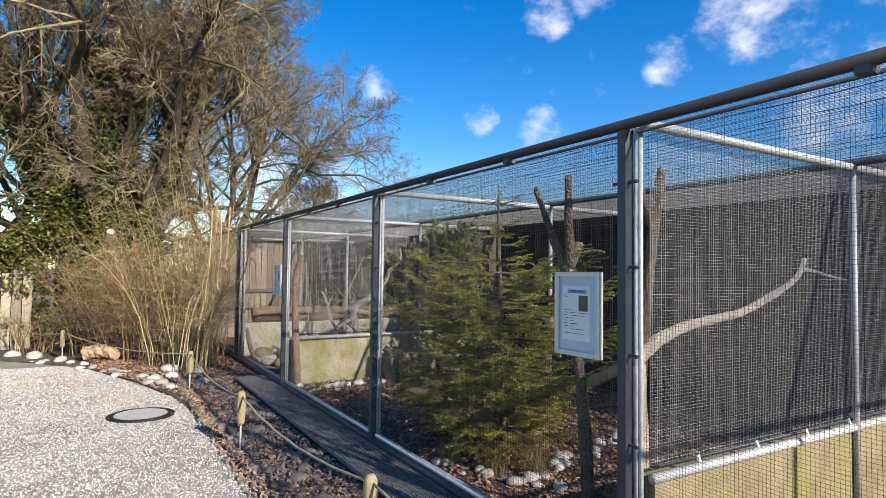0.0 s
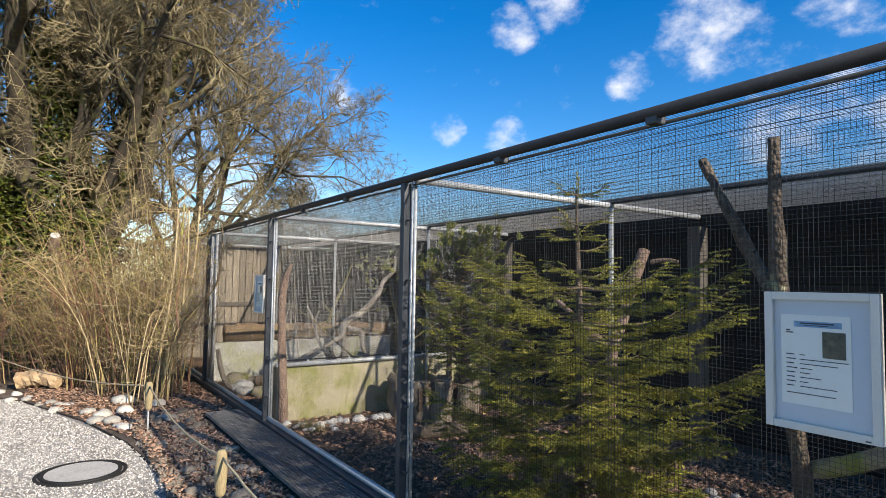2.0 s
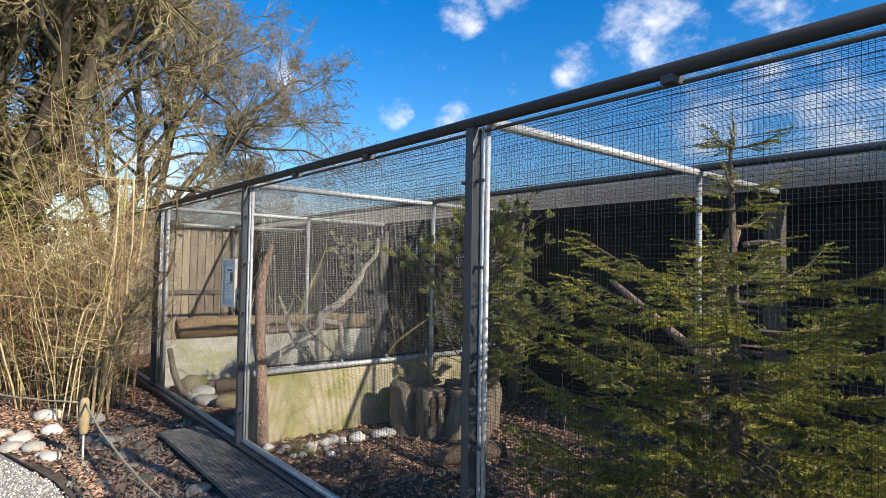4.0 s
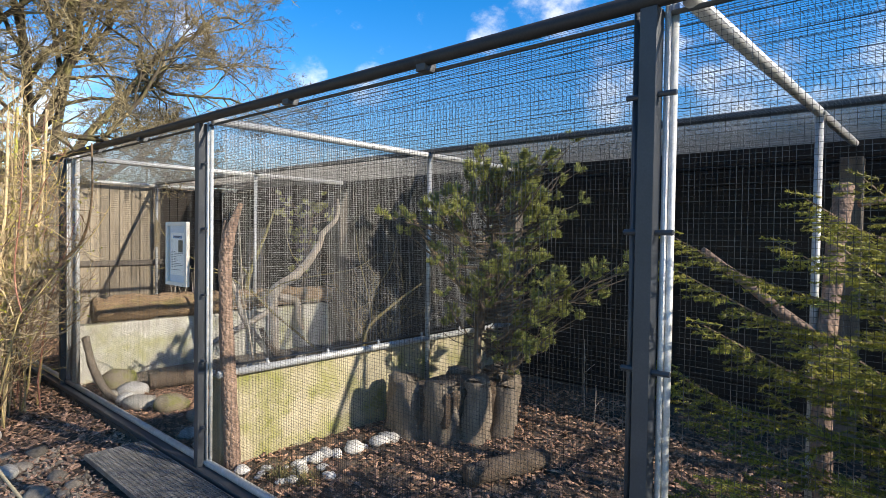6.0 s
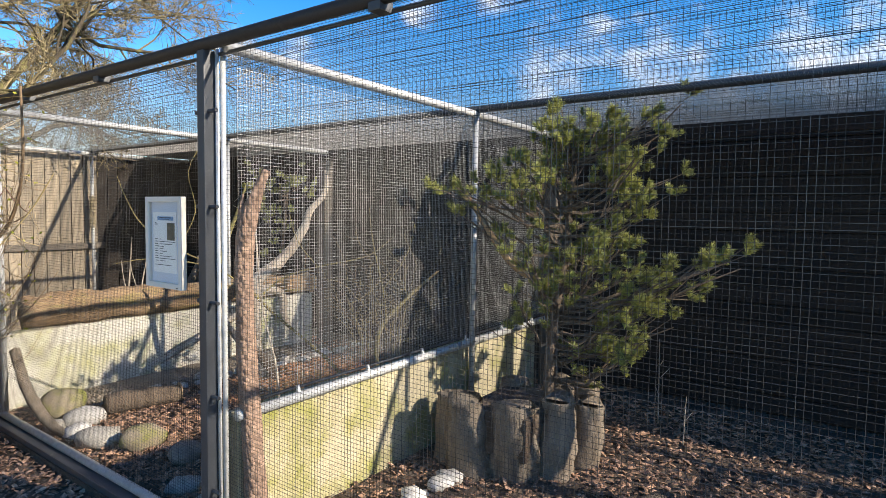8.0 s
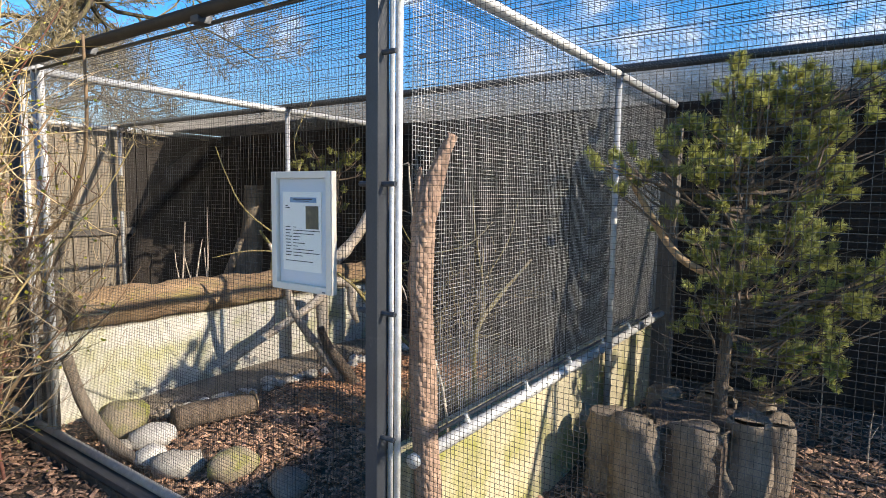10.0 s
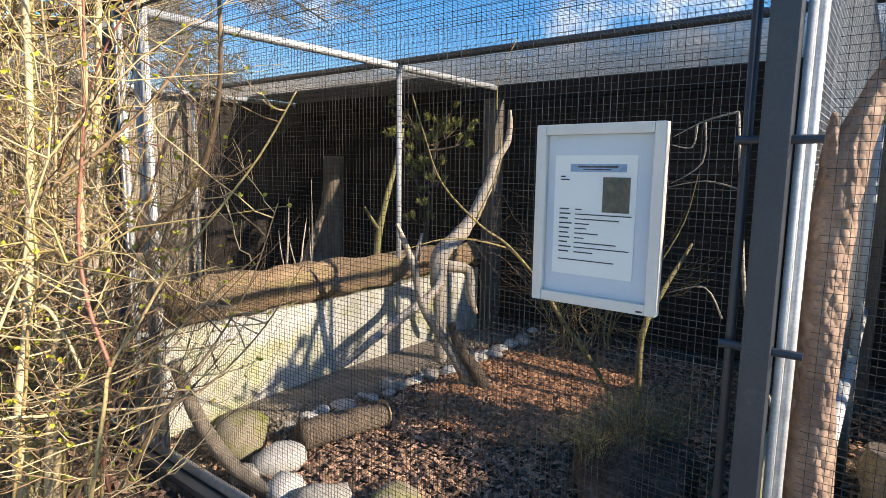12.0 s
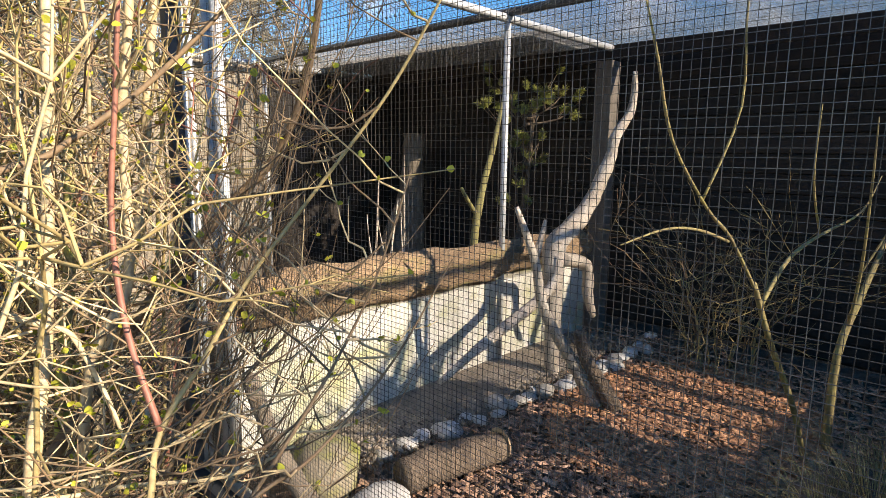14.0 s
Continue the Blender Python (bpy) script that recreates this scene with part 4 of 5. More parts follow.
def spruce(at, height, reach, seed, low=0.22):
    rnd = random.Random(seed)
    t = thing("spruce", at, "young green spruce with layered drooping branches", "tree")
    b = Vector(at)
    put("trunk", knotty([b + Vector((0, 0, -0.05)), b + Vector((0.02, 0, height * 0.4)), b + Vector((0, 0.02, height * 0.97))], [0.04, 0.03, 0.006], 9, 0.1, seed, 6), M_BARK, t, "", True)
    wood, sprigs = ([], []), []
    z = low
    while z < height - 0.05:
        f = (z - low) / (height - low)
        crown = z < height * 0.71
        n = rnd.randint(6, 8) if crown else rnd.randint(3, 5)
        a0 = rnd.uniform(0, 6.28)
        for k in range(n):
            a = a0 + 6.28 * k / n + rnd.uniform(-0.35, 0.35)
            wide = 0.62 + 0.38 * math.sin(min(f / 0.42, 1.0) * 1.57) if f < 0.42 else 1.0 - 0.45 * ((f - 0.42) / 0.3) ** 1.5 if crown else 0.42 * (1.25 - f)
            ln_ = reach * wide * rnd.uniform(0.6, 1.08) + 0.06
            if math.cos(a) < -0.01:
                ln_ = min(ln_, (b.x - FX - 0.06) / -math.cos(a))
            out = Vector((math.cos(a), math.sin(a), 0))
            p0 = b + Vector((0, 0, z + rnd.uniform(-0.04, 0.04)))
            rise = 0.25 * f - 0.02
            pts = [p0 + out * ln_ * s + Vector((0, 0, ln_ * (rise * s - 0.28 * s * (1 - s) + 0.1 * s * s * s))) for s in (0, 0.25, 0.5, 0.75, 1)]
            tube(wood, pts, [0.009 * (1 - f * 0.5), 0.007, 0.005, 0.004, 0.002], 4, False)
            m = max(int(ln_ / 0.034), 4)
            for i in range(m):
                s = 0.22 + 0.78 * i / m
                q = pts[min(int(s * 4), 3)].lerp(pts[min(int(s * 4) + 1, 4)], s * 4 - int(s * 4))
                for sd in (-1, 1):
                    if rnd.random() < 0.14:
                        continue
                    side = Vector((-out.y, out.x, 0)) * sd
                    d = out * rnd.uniform(0.5, 1.0) + side * rnd.uniform(0.5, 1.1) + Vector((0, 0, rnd.uniform(-0.18, 0.1)))
                    size = (0.55 + 0.9 * (1 - abs(s - 0.45))) * rnd.uniform(0.6, 1.15) * (0.55 + 0.5 * (1 - f))
                    sprigs.append(along(q, d, size, rnd.uniform(0, 6)))
                    if size > 0.8 and rnd.random() < 0.7:
                        q2 = q + d.normalized() * 0.07 * size
                        sprigs.append(along(q2, d + side * rnd.uniform(-0.9, 0.9), size * 0.75, rnd.uniform(0, 6)))
            sprigs.append(along(pts[-1] - out * 0.06, out + Vector((0, 0, 0.15)), 0.9))
        z += rnd.uniform(0.085, 0.12) if crown else rnd.uniform(0.13, 0.2)
    for i in range(3):
        sprigs.append(along(b + Vector((0, 0, height - 0.12 + i * 0.03)), (rnd.uniform(-0.3, 0.3), rnd.uniform(-0.3, 0.3), 1), 0.9))
    put("branchwork", wood, M_BARK, t)["kind"] = "stuff"
    sv, sf = needle_sprig(70, 0.125, 0.021, 0.0025, seed)
    me = scattered("needles", sv, sf, [np.array(Matrix.Translation(-b)) @ m for m in sprigs], M_SPRUCE)
    part("needles", me, M_SPRUCE, t, "dense short green needles")
    return t


spruce((3.0, 4.05, 0), 2.25, 1.1, 11)


def tufts_mesh(name, mats, base, parent, seed, mat=None):
    sv, sf = needle_sprig(120, 0.085, 0.04, 0.0028, seed, 0.95, True)
    me = scattered(name, sv, sf, [np.array(Matrix.Translation(-Vector(base))) @ m for m in mats], mat or M_PINE)
    return part(name, me, mat or M_PINE, parent)


def pine(at, z0, branches, seed, label, bare=0):
    rnd = random.Random(seed)
    t = thing("pine", at, label, "tree")
    b = Vector(at)
    top = max(p.z for p in branches)
    put("trunk", knotty([b + Vector((0, 0, z0 - 0.15)), b + Vector((-0.02, -0.02, z0 + 0.4)), b + Vector((0.08, -0.06, z0 + 1.0)), Vector((b.x + 0.18, b.y - 0.08, top - 0.15))], [0.04, 0.034, 0.026, 0.008], 9, 0.12, seed, 5),
        M_BARK, t, "", True)
    wood, tufts = ([], []), []
    for c in branches:
        st = b + Vector((0.06, -0.04, max(z0 + 0.1, c.z - rnd.uniform(0.15, 0.45))))
        pts = bent(st, c, (0, 0, -0.07), 5, rnd, 0.03)
        tube(wood, pts, [0.014, 0.011, 0.009, 0.007, 0.006, 0.004], 5, False)
        for k in range(rnd.randint(3, 5)):
            side = pts[rnd.randint(3, 5)] + Vector((rnd.gauss(0, 0.07), rnd.gauss(0, 0.07), rnd.gauss(0.01, 0.045)))
            tube(wood, [pts[3], side], [0.004, 0.003], 3, False)
            for j in range(rnd.randint(2, 3)):
                d = (side - st).normalized() * 0.6 + Vector((rnd.uniform(-0.8, 0.8), rnd.uniform(-0.8, 0.8), rnd.uniform(0.0, 1.0)))
                tufts.append(along(side, d, rnd.uniform(0.75, 1.25), rnd.uniform(0, 6)))
    for k in range(bare):
        a = rnd.uniform(0, 6.28)
        st = b + Vector((0.05, -0.03, z0 + rnd.uniform(0.1, 1.0)))
        q = st + Vector((math.cos(a), math.sin(a), rnd.uniform(-0.1, 0.4))) * rnd.uniform(0.25, 0.6)
        pts = bent(st, q, (0, 0, -0.05), 4, rnd, 0.02)
        tube(wood, pts, [0.006, 0.005, 0.004, 0.003, 0.0015], 4, False)
        tube(wood, [pts[2], pts[2] + Vector((rnd.uniform(-0.12, 0.12), rnd.uniform(-0.12, 0.12), 0.08))], [0.003, 0.001], 3, False)
    put("branchwork", wood, M_BARK, t)["kind"] = "stuff"
    tufts_mesh("needles", tufts, at, t, seed)
    return t


rp = random.Random(21)
blobs = []
for c, s, n in (((4.3, 7.05, 2.02), (0.36, 0.3, 0.16), 13), ((4.05, 7.3, 1.85), (0.22, 0.2, 0.2), 8), ((4.5, 6.75, 1.9), (0.2, 0.2, 0.26), 11), ((4.4, 6.85, 1.5), (0.3, 0.25, 0.2), 9), ((4.5, 6.7, 1.1), (0.28, 0.28, 0.2), 11), ((4.15, 7.1, 1.3), (0.25, 0.2, 0.3), 8),
                ((4.75, 6.35, 1.3), (0.14, 0.12, 0.12), 4), ((4.35, 6.85, 0.72), (0.28, 0.22, 0.14), 8), ((3.82, 7.72, 1.62), (0.1, 0.1, 0.14), 4), ((4.05, 7.35, 1.2), (0.16, 0.14, 0.16), 4)):
    for i in range(n):
        blobs.append(Vector((c[0] + rp.gauss(0, s[0] * 0.58), c[1] + rp.gauss(0, s[1] * 0.58), min(c[2] + rp.gauss(0, s[2] * 0.75), 2.22))))
pine((4.22, 7.2, 0.0), 0.37, blobs, 33, "bushy green pine planted among upright logs", 26)
limb("broken_bough", [([(4.22, 7.2, 1.1), (4.12, 7.42, 1.22), (4.02, 7.58, 1.48), (3.93, 7.7, 1.72)], [0.018, 0.02, 0.018, 0.012])], M_CUT, "broken orange-barked bough caught in the pine", "branch", rough=0.15)
blobs = [Vector((5.3 + u * 0.62, 11.66 - u * 0.4 + rp.uniform(-0.06, 0.06), z + rp.uniform(-0.05, 0.05))) for u, z in ((0.05, 2.05), (0.15, 1.92), (0.35, 1.95), (0.6, 2.1), (0.75, 1.98), (0.95, 1.85), (0.1, 1.55), (0.3, 1.5), (0.5, 1.55), (0.2, 1.15), (0.5, 1.8), (0.0, 1.8))]
pine((5.5, 11.65, 0.0), 0.0, blobs, 35, "sparse green pine in the shaded corner")


# bare trees
def grow(out, p, d, length, r, level, rnd, spec):
    """Adds a bough and its twigs to the lists of out, by thickness."""
    n = 6 if level == 0 else 5 if level < 3 else 3
    pts, rad = [Vector(p)], [r]
    d = Vector(d).normalized()
    tip = spec["taper"] if level < 2 else 0.25
    for i in range(n):
        d = (d + Vector((rnd.gauss(0, 1), rnd.gauss(0, 1), rnd.gauss(0, 1))) * spec["wob"] + Vector((0, 0, spec["up"] * (0.4 if level > 1 else 1)))).normalized()
        pts.append(pts[-1] + d * length / n)
        rad.append(r * (1 - (i + 1) / n * (1 - tip)))
    tube(out[0] if level < spec["fine"] else out[1], pts, rad, 8 if level == 0 else 5 if level < 3 else 3, False)
    if level >= spec["levels"]:
        return
    for i in range(spec["kids"][level]):
        s = rnd.uniform(0.25 if level else 0.45, 1.0)
        k = min(int(s * n), n - 1)
        q = pts[k].lerp(pts[k + 1], s * n - k)
        axis = (pts[k + 1] - pts[k]).normalized()
        o = axis.orthogonal().normalized()
        o.rotate(Matrix.Rotation(rnd.uniform(0, 6.28), 3, axis))
        a = radians(rnd.uniform(*spec["angle"]))
        grow(out, q, axis * math.cos(a) + o * math.sin(a), length * rnd.uniform(*spec["shrink"]) * (1.15 - 0.5 * s), max(rad[k] * rnd.uniform(0.45, 0.7), spec["least"]), level + 1, rnd, spec)


SPEC = dict(wob=0.24, up=0.07, taper=0.3, fine=2, levels=4, kids=(9, 8, 8, 6), angle=(24, 62), shrink=(0.38, 0.6), least=0.0058)


def bare_tree(name, at, boughs, label, seed, spec, mats):
    rnd = random.Random(seed)
    t = thing(name, at, label, "tree")
    out = (([], []), ([], []))
    for a, d, ln_, r in boughs:
        grow(out, a, d, ln_, r, 0, rnd, spec)
    put("trunk", out[0], mats[0], t, "", True)
    put("crown", out[1], mats[1], t, "fine bare twigs")
    return t


bare_tree("ivy_tree", (0.3, 14.8, -0.1), [
    ((0.25, 14.8, -0.1), (-0.03, 0.0, 1), 4.6, 0.4), ((0.25, 14.8, 1.8), (-0.5, 0.0, 1), 6.8, 0.2), ((0.25, 14.8, 2.4), (-0.2, 0.1, 1), 7.2, 0.22), ((0.3, 14.8, 2.2), (0.15, -0.1, 1), 7.2, 0.21),
    ((0.4, 14.8, 1.8), (0.42, 0.0, 1), 6.6, 0.18), ((0.5, 14.8, 2.2), (0.75, 0.0, 1.1), 5.6, 0.13), ((0.5, 14.8, 2.3), (1.0, 0.0, 0.3), 3.6, 0.09), ((0.0, 14.7, 2.0), (-1.0, -0.1, 0.5), 4.0, 0.11),
    ((0.3, 14.7, 3.2), (0.3, -0.5, 1), 4.6, 0.12), ((0.1, 14.7, 3.2), (-0.4, -0.5, 1), 4.6, 0.12), ((0.4, 14.9, 3.4), (0.6, 0.2, 1), 5.0, 0.12)],
    "large ivy-clad bare tree with many limbs", 4, dict(SPEC, kids=(9, 8, 7, 5), least=0.007), (M_TREEBARK, M_TWIG))
for i, (x, y, d) in enumerate(((-1.1, 15.2, -0.05), (-1.9, 15.6, 0.1), (-0.5, 15.6, -0.1), (-2.7, 15.4, 0.05))):
    bare_tree("bare_tree", (x, y, -0.1), [((x, y, -0.1), (d, 0, 1), 7.4, 0.13), ((x, y, 1.6), (d - 0.3, 0, 1), 5.5, 0.08), ((x, y, 1.9), (d + 0.35, 0, 1), 5.5, 0.08)],
              "slim bare tree with ivy at its foot", 40 + i, dict(SPEC, kids=(9, 7, 7, 4)), (M_TREEBARK, M_TWIG))
bare_tree("bare_tree", (3.1, 15.9, -0.1), [
    ((3.0, 15.9, -0.1), (-0.06, 0, 1), 8.0, 0.13), ((3.15, 15.9, -0.1), (0.1, -0.05, 1), 7.8, 0.13), ((3.1, 15.9, 1.4), (0.35, -0.15, 1), 6.4, 0.09), ((3.0, 15.9, 1.6), (-0.4, 0.0, 1), 6.0, 0.09), ((3.1, 15.8, 1.9), (0.6, -0.25, 0.7), 4.4, 0.07),
    ((3.1, 15.8, 2.3), (0.8, -0.3, 0.45), 3.6, 0.06), ((3.0, 15.9, 2.4), (-0.6, -0.2, 0.7), 4.0, 0.06), ((3.1, 15.9, 3.0), (0.3, -0.3, 1), 5.2, 0.075), ((2.6, 15.9, -0.1), (-0.15, 0, 1), 7.0, 0.09)],
    "bare spreading tree with dense fine twigs behind the aviary", 8, dict(SPEC, kids=(11, 9, 9, 6)), (M_TREEBARK, M_TWIG))

LEAF_V = [(0, 0, 0), (0.35, 0.42, 0.06), (0.75, 0.3, 0.0), (1.0, 0, -0.06), (0.75, -0.3, 0.0), (0.35, -0.42, 0.06)]
LEAF_F = [(0, 1, 2, 3), (0, 3, 4, 5)]


def leaves_on(name, parent, centres, n, size, mat, seed, label=""):
    rnd = random.Random(seed)
    b = rel(parent)
    mats = []
    for i in range(n):
        c, s = centres[rnd.randrange(len(centres))]
        v = Vector((rnd.gauss(0, 1), rnd.gauss(0, 1), rnd.gauss(0, 1)))
        v = v.normalized() * (abs(rnd.gauss(0.85, 0.22)))
        q = Vector(c) + Vector((v.x * s[0], v.y * s[1], v.z * s[2])) + b
        d = Vector((v.x, v.y, v.z * 0.4 - 0.5)) + Vector((rnd.uniform(-0.6, 0.6), rnd.uniform(-0.6, 0.6), rnd.uniform(-0.6, 0.6)))
        mats.append(along(q, d, size * rnd.uniform(0.6, 1.25), rnd.uniform(-0.9, 0.9)))
    return part(name, scattered(name, LEAF_V, LEAF_F, mats, mat), mat, parent, label)


ri = random.Random(31)
ivy = thing("ivy", (0.3, 14.5, -0.1), "dense evergreen ivy climbing the big tree", "ivy")
col = []
for i in range(34):
    z = i * 0.19
    col.append(((0.25 - 0.02 * z + ri.uniform(-0.15, 0.15), 14.7, z), (0.6, 0.55, 0.24)))
    if i > 3:
        col.append(((0.45 + 0.28 * (z - 0.6), 14.8, z), (0.38, 0.36, 0.22)))
        col.append(((0.1 - 0.4 * (z - 0.8), 14.7, z), (0.36, 0.34, 0.22)))
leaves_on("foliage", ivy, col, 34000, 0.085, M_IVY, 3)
# These leaves look sunlit by their yellower colour.
leaves_on("sunlit_foliage", ivy, col[6:], 11000, 0.075, M_IVYSUNTINT, 4, "leaves coloured yellow-green as if sunlit")
hedge = thing("ivy_hedge", (-1.7, 14.9, -0.1), "overgrown ivy hedge on a fence, leaves in sunlit and shaded tints", "hedge")
col = [((-0.5 - ri.random() * 3.2, 14.5 + ri.uniform(-0.3, 0.5), 0.3 + ri.random() * 2.7), (0.3, 0.3, 0.24)) for i in range(75)]
# Lit and shaded hedge leaves differ in colour only, mixed at random.
leaves_on("foliage", hedge, col, 9000, 0.075, M_IVYSUNTINT, 5)
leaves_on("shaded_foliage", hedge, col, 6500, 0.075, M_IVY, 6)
thicket = thing("thicket", (-2.0, 19.0, -0.1), "dark evergreen thicket behind the trees", "hedge")
col = [((-8 + ri.random() * 11.5, 18.6 + ri.uniform(-0.6, 1.2), 0.2 + ri.random() * 2.3), (0.5, 0.5, 0.35)) for i in range(150)]
leaves_on("foliage", thicket, col, 16000, 0.12, M_IVY, 9)
fence = thing("wooden_fence", (-2.2, 14.3, -0.1), "weathered grey board fence beside the hedge", "fence")
for i in range(14):
    x = -3.4 + i * 0.17
    put_bm("board", one_box((x, 14.15, -0.1), (x + 0.155, 14.175, 1.45 + ri.uniform(-0.03, 0.03)), 0.003), M_PLANK, fence)
for z in (0.3, 1.1):
    put_bm("rail", one_box((-3.4, 14.178, z), (-1.0, 14.22, z + 0.08), 0.004), M_PLANK, fence)
cutl = thing("pruned_limb", (0.28, 14.1, 1.2), "pruned limb with a pale sawn face on the big tree", "branch")
put("stem", knotty([(0.25, 14.5, 1.9), (0.27, 14.2, 2.1), (0.28, 14.0, 2.3)], [0.11, 0.09, 0.08], 10, 0.1, 3), M_PERCHBARK, cutl, "", True)
put("cut_end", cut_face((0.28, 13.99, 2.31), (0, -0.7, 0.7), 0.075), M_PEBBLE, cutl, "pale sawn face")

# rotten log by the path
rl = thing("rotten_log", (0.25, 11.9, -0.05), "broken reddish rotten log among leaves", "log")
put("chunk", knotty([(-0.1, 11.95, 0.05), (0.15, 11.85, 0.1), (0.4, 11.6, 0.04)], [0.1, 0.13, 0.08], 10, 0.3, 2), M_CUT, rl)
put("chunk", knotty([(0.3, 12.1, 0.06), (0.5, 12.1, 0.16), (0.65, 12.15, 0.1)], [0.09, 0.11, 0.07], 10, 0.3, 6), M_CHIPRED, rl)


# arching spring shrub
def shrub(at, stems, lo, hi, lean, seed, label, red=0.0, spread=0.25, keep=None, twigs=(3, 7), thick=0.009, pale=0.22, budding=True, bow=0.75):
    rnd = random.Random(seed)
    b = Vector(at)
    t = thing("shrub", at, label, "shrub", "spring shrubs")
    wood, bwood, ywood, rwood, buds = ([], []), ([], []), ([], []), ([], []), []

    def fits(pts):
        return keep is None or all(keep(p) for p in pts)

    for i in range(stems):
        a = rnd.uniform(0, 6.28)
        st = b + Vector((math.cos(a), math.sin(a), 0)) * spread * math.sqrt(rnd.random())
        a += rnd.uniform(-0.9, 0.9)
        out = Vector((math.cos(a), math.sin(a), 0))
        h = rnd.uniform(lo, hi)
        sp = rnd.uniform(0.1, lean) * h
        arch = rnd.uniform(0.0, bow)
        n = 9
        pts, off = [], Vector((0, 0, 0))
        for k in range(n + 1):
            s = k / n
            if k:
                off += Vector((rnd.gauss(0, 0.02), rnd.gauss(0, 0.02), 0))
            pts.append(st + out * sp * (s ** 1.4) + Vector((0, 0, h * (s - arch * s ** 3 * 0.6))) + off)
        if not fits(pts):
            continue
        r = rnd.uniform(0.55, 1.35) * thick
        pick = rnd.random()
        dest = rwood if rnd.random() < red else wood if pick < pale else bwood if pick < pale + (1 - pale) * 0.42 else ywood
        tube(dest, pts, [r * (1 - 0.75 * k / n) for k in range(n + 1)], 6, False)
        for k in range(rnd.randint(*twigs)):
            j = rnd.randint(2, n)
            q = pts[j]
            d = (out * rnd.uniform(-0.5, 0.7) + Vector((rnd.uniform(-1, 1), rnd.uniform(-1, 1), rnd.uniform(-0.3, 0.9)))).normalized()
            ln_ = rnd.uniform(0.2, 0.85)
            tw = bent(q, q + d * ln_, (rnd.uniform(-0.05, 0.05), rnd.uniform(-0.05, 0.05), rnd.uniform(-0.1, 0.12)), 5, rnd, 0.016)
            if not fits(tw):
                continue
            rt = min(r * 0.5, 0.0034)
            tube(dest, tw, [rt, rt * 0.9, rt * 0.76, rt * 0.6, rt * 0.48, 0.0012], 4, False)
            for e in range(rnd.randint(0, 3)):
                q2 = tw[rnd.randint(1, 4)]
                d2 = (d + Vector((rnd.uniform(-1, 1), rnd.uniform(-1, 1), rnd.uniform(-0.3, 0.9)))).normalized()
                t2 = bent(q2, q2 + d2 * rnd.uniform(0.08, 0.3), (0, 0, 0.01), 3, rnd, 0.008)
                if fits(t2):
                    tube(dest, t2, [rt * 0.55, rt * 0.45, rt * 0.36, 0.001], 3, False)
            for e in range(rnd.randint(1, 4) if budding else 0):
                buds.append(along(tw[rnd.randint(1, 5)], (rnd.uniform(-1, 1), rnd.uniform(-1, 1), rnd.uniform(0, 1)), rnd.uniform(0.009, 0.017), rnd.uniform(0, 6)))
    for nm, w, m2 in (("pale_stemwork", wood, M_STEM), ("brown_stemwork", bwood, M_BROWNSTEM), ("yellow_stemwork", ywood, M_YELLOWSTEM)):
        if w[0]:
            put(nm, w, m2, t, "", True)["kind"] = "stuff"
    if rwood[0]:
        put("red_stemwork", rwood, M_REDSTEM, t, "reddish young stems", True)["kind"] = "stuff"
    if buds:
        me = scattered("buds", LEAF_V, LEAF_F, [np.array(Matrix.Translation(-b)) @ m for m in buds], M_BUD)
        part("bud_spray", me, M_BUD, t, "tiny yellow-green opening buds")["kind"] = "stuff"
    return t


def clear(p):
    """Keeps shrubs out of the walking line and in front of the wire."""
    return (p.y > 9.0 or p.x < 0.0) and p.x < FX - 0.06


shrub((1.38, 10.15, -0.07), 14, 1.6, 3.2, 0.25, 51, "arching leafless shrub with opening yellow buds by the wire", 0.14, 0.3, clear, (8, 13), 0.008, 0.35)
shrub((1.75, 10.7, -0.07), 48, 2.0, 4.2, 0.28, 52, "arching leafless shrub with opening yellow buds", 0.05, 0.36, clear, (9, 15), 0.008, 0.3, True, 0.45)
shrub((1.2, 11.1, -0.07), 70, 1.2, 3.0, 0.55, 53, "tangled leafless shrub with ochre arching stems", 0.06, 0.5, clear, (8, 12), 0.0085, 0.12)
shrub((0.7, 11.9, -0.07), 66, 0.9, 2.5, 0.7, 54, "tangled leafless shrub with reddish stems", 0.3, 0.5, clear, (8, 12), 0.0085, 0.12)
shrub((1.9, 11.9, -0.07), 54, 1.8, 4.0, 0.28, 55, "tall leafless shrub beside the aviary", 0.0, 0.4, clear, (10, 16), 0.007, 0.25, True, 0.4)
shrub((0.1, 12.7, -0.07), 60, 0.9, 2.4, 0.7, 57, "tangled leafless shrub with brown arching stems", 0.25, 0.5, clear, (8, 12), 0.0085, 0.12)
shrub((1.0, 12.7, -0.07), 66, 1.4, 3.1, 0.5, 58, "tangled leafless shrub with ochre stems", 0.05, 0.5, clear, (8, 12), 0.0085, 0.12, True, 0.6)
shrub((-0.9, 13.4, -0.05), 30, 0.6, 1.3, 0.5, 56, "low bare shrub below the hedge", 0.2, 0.3, clear, (3, 6))


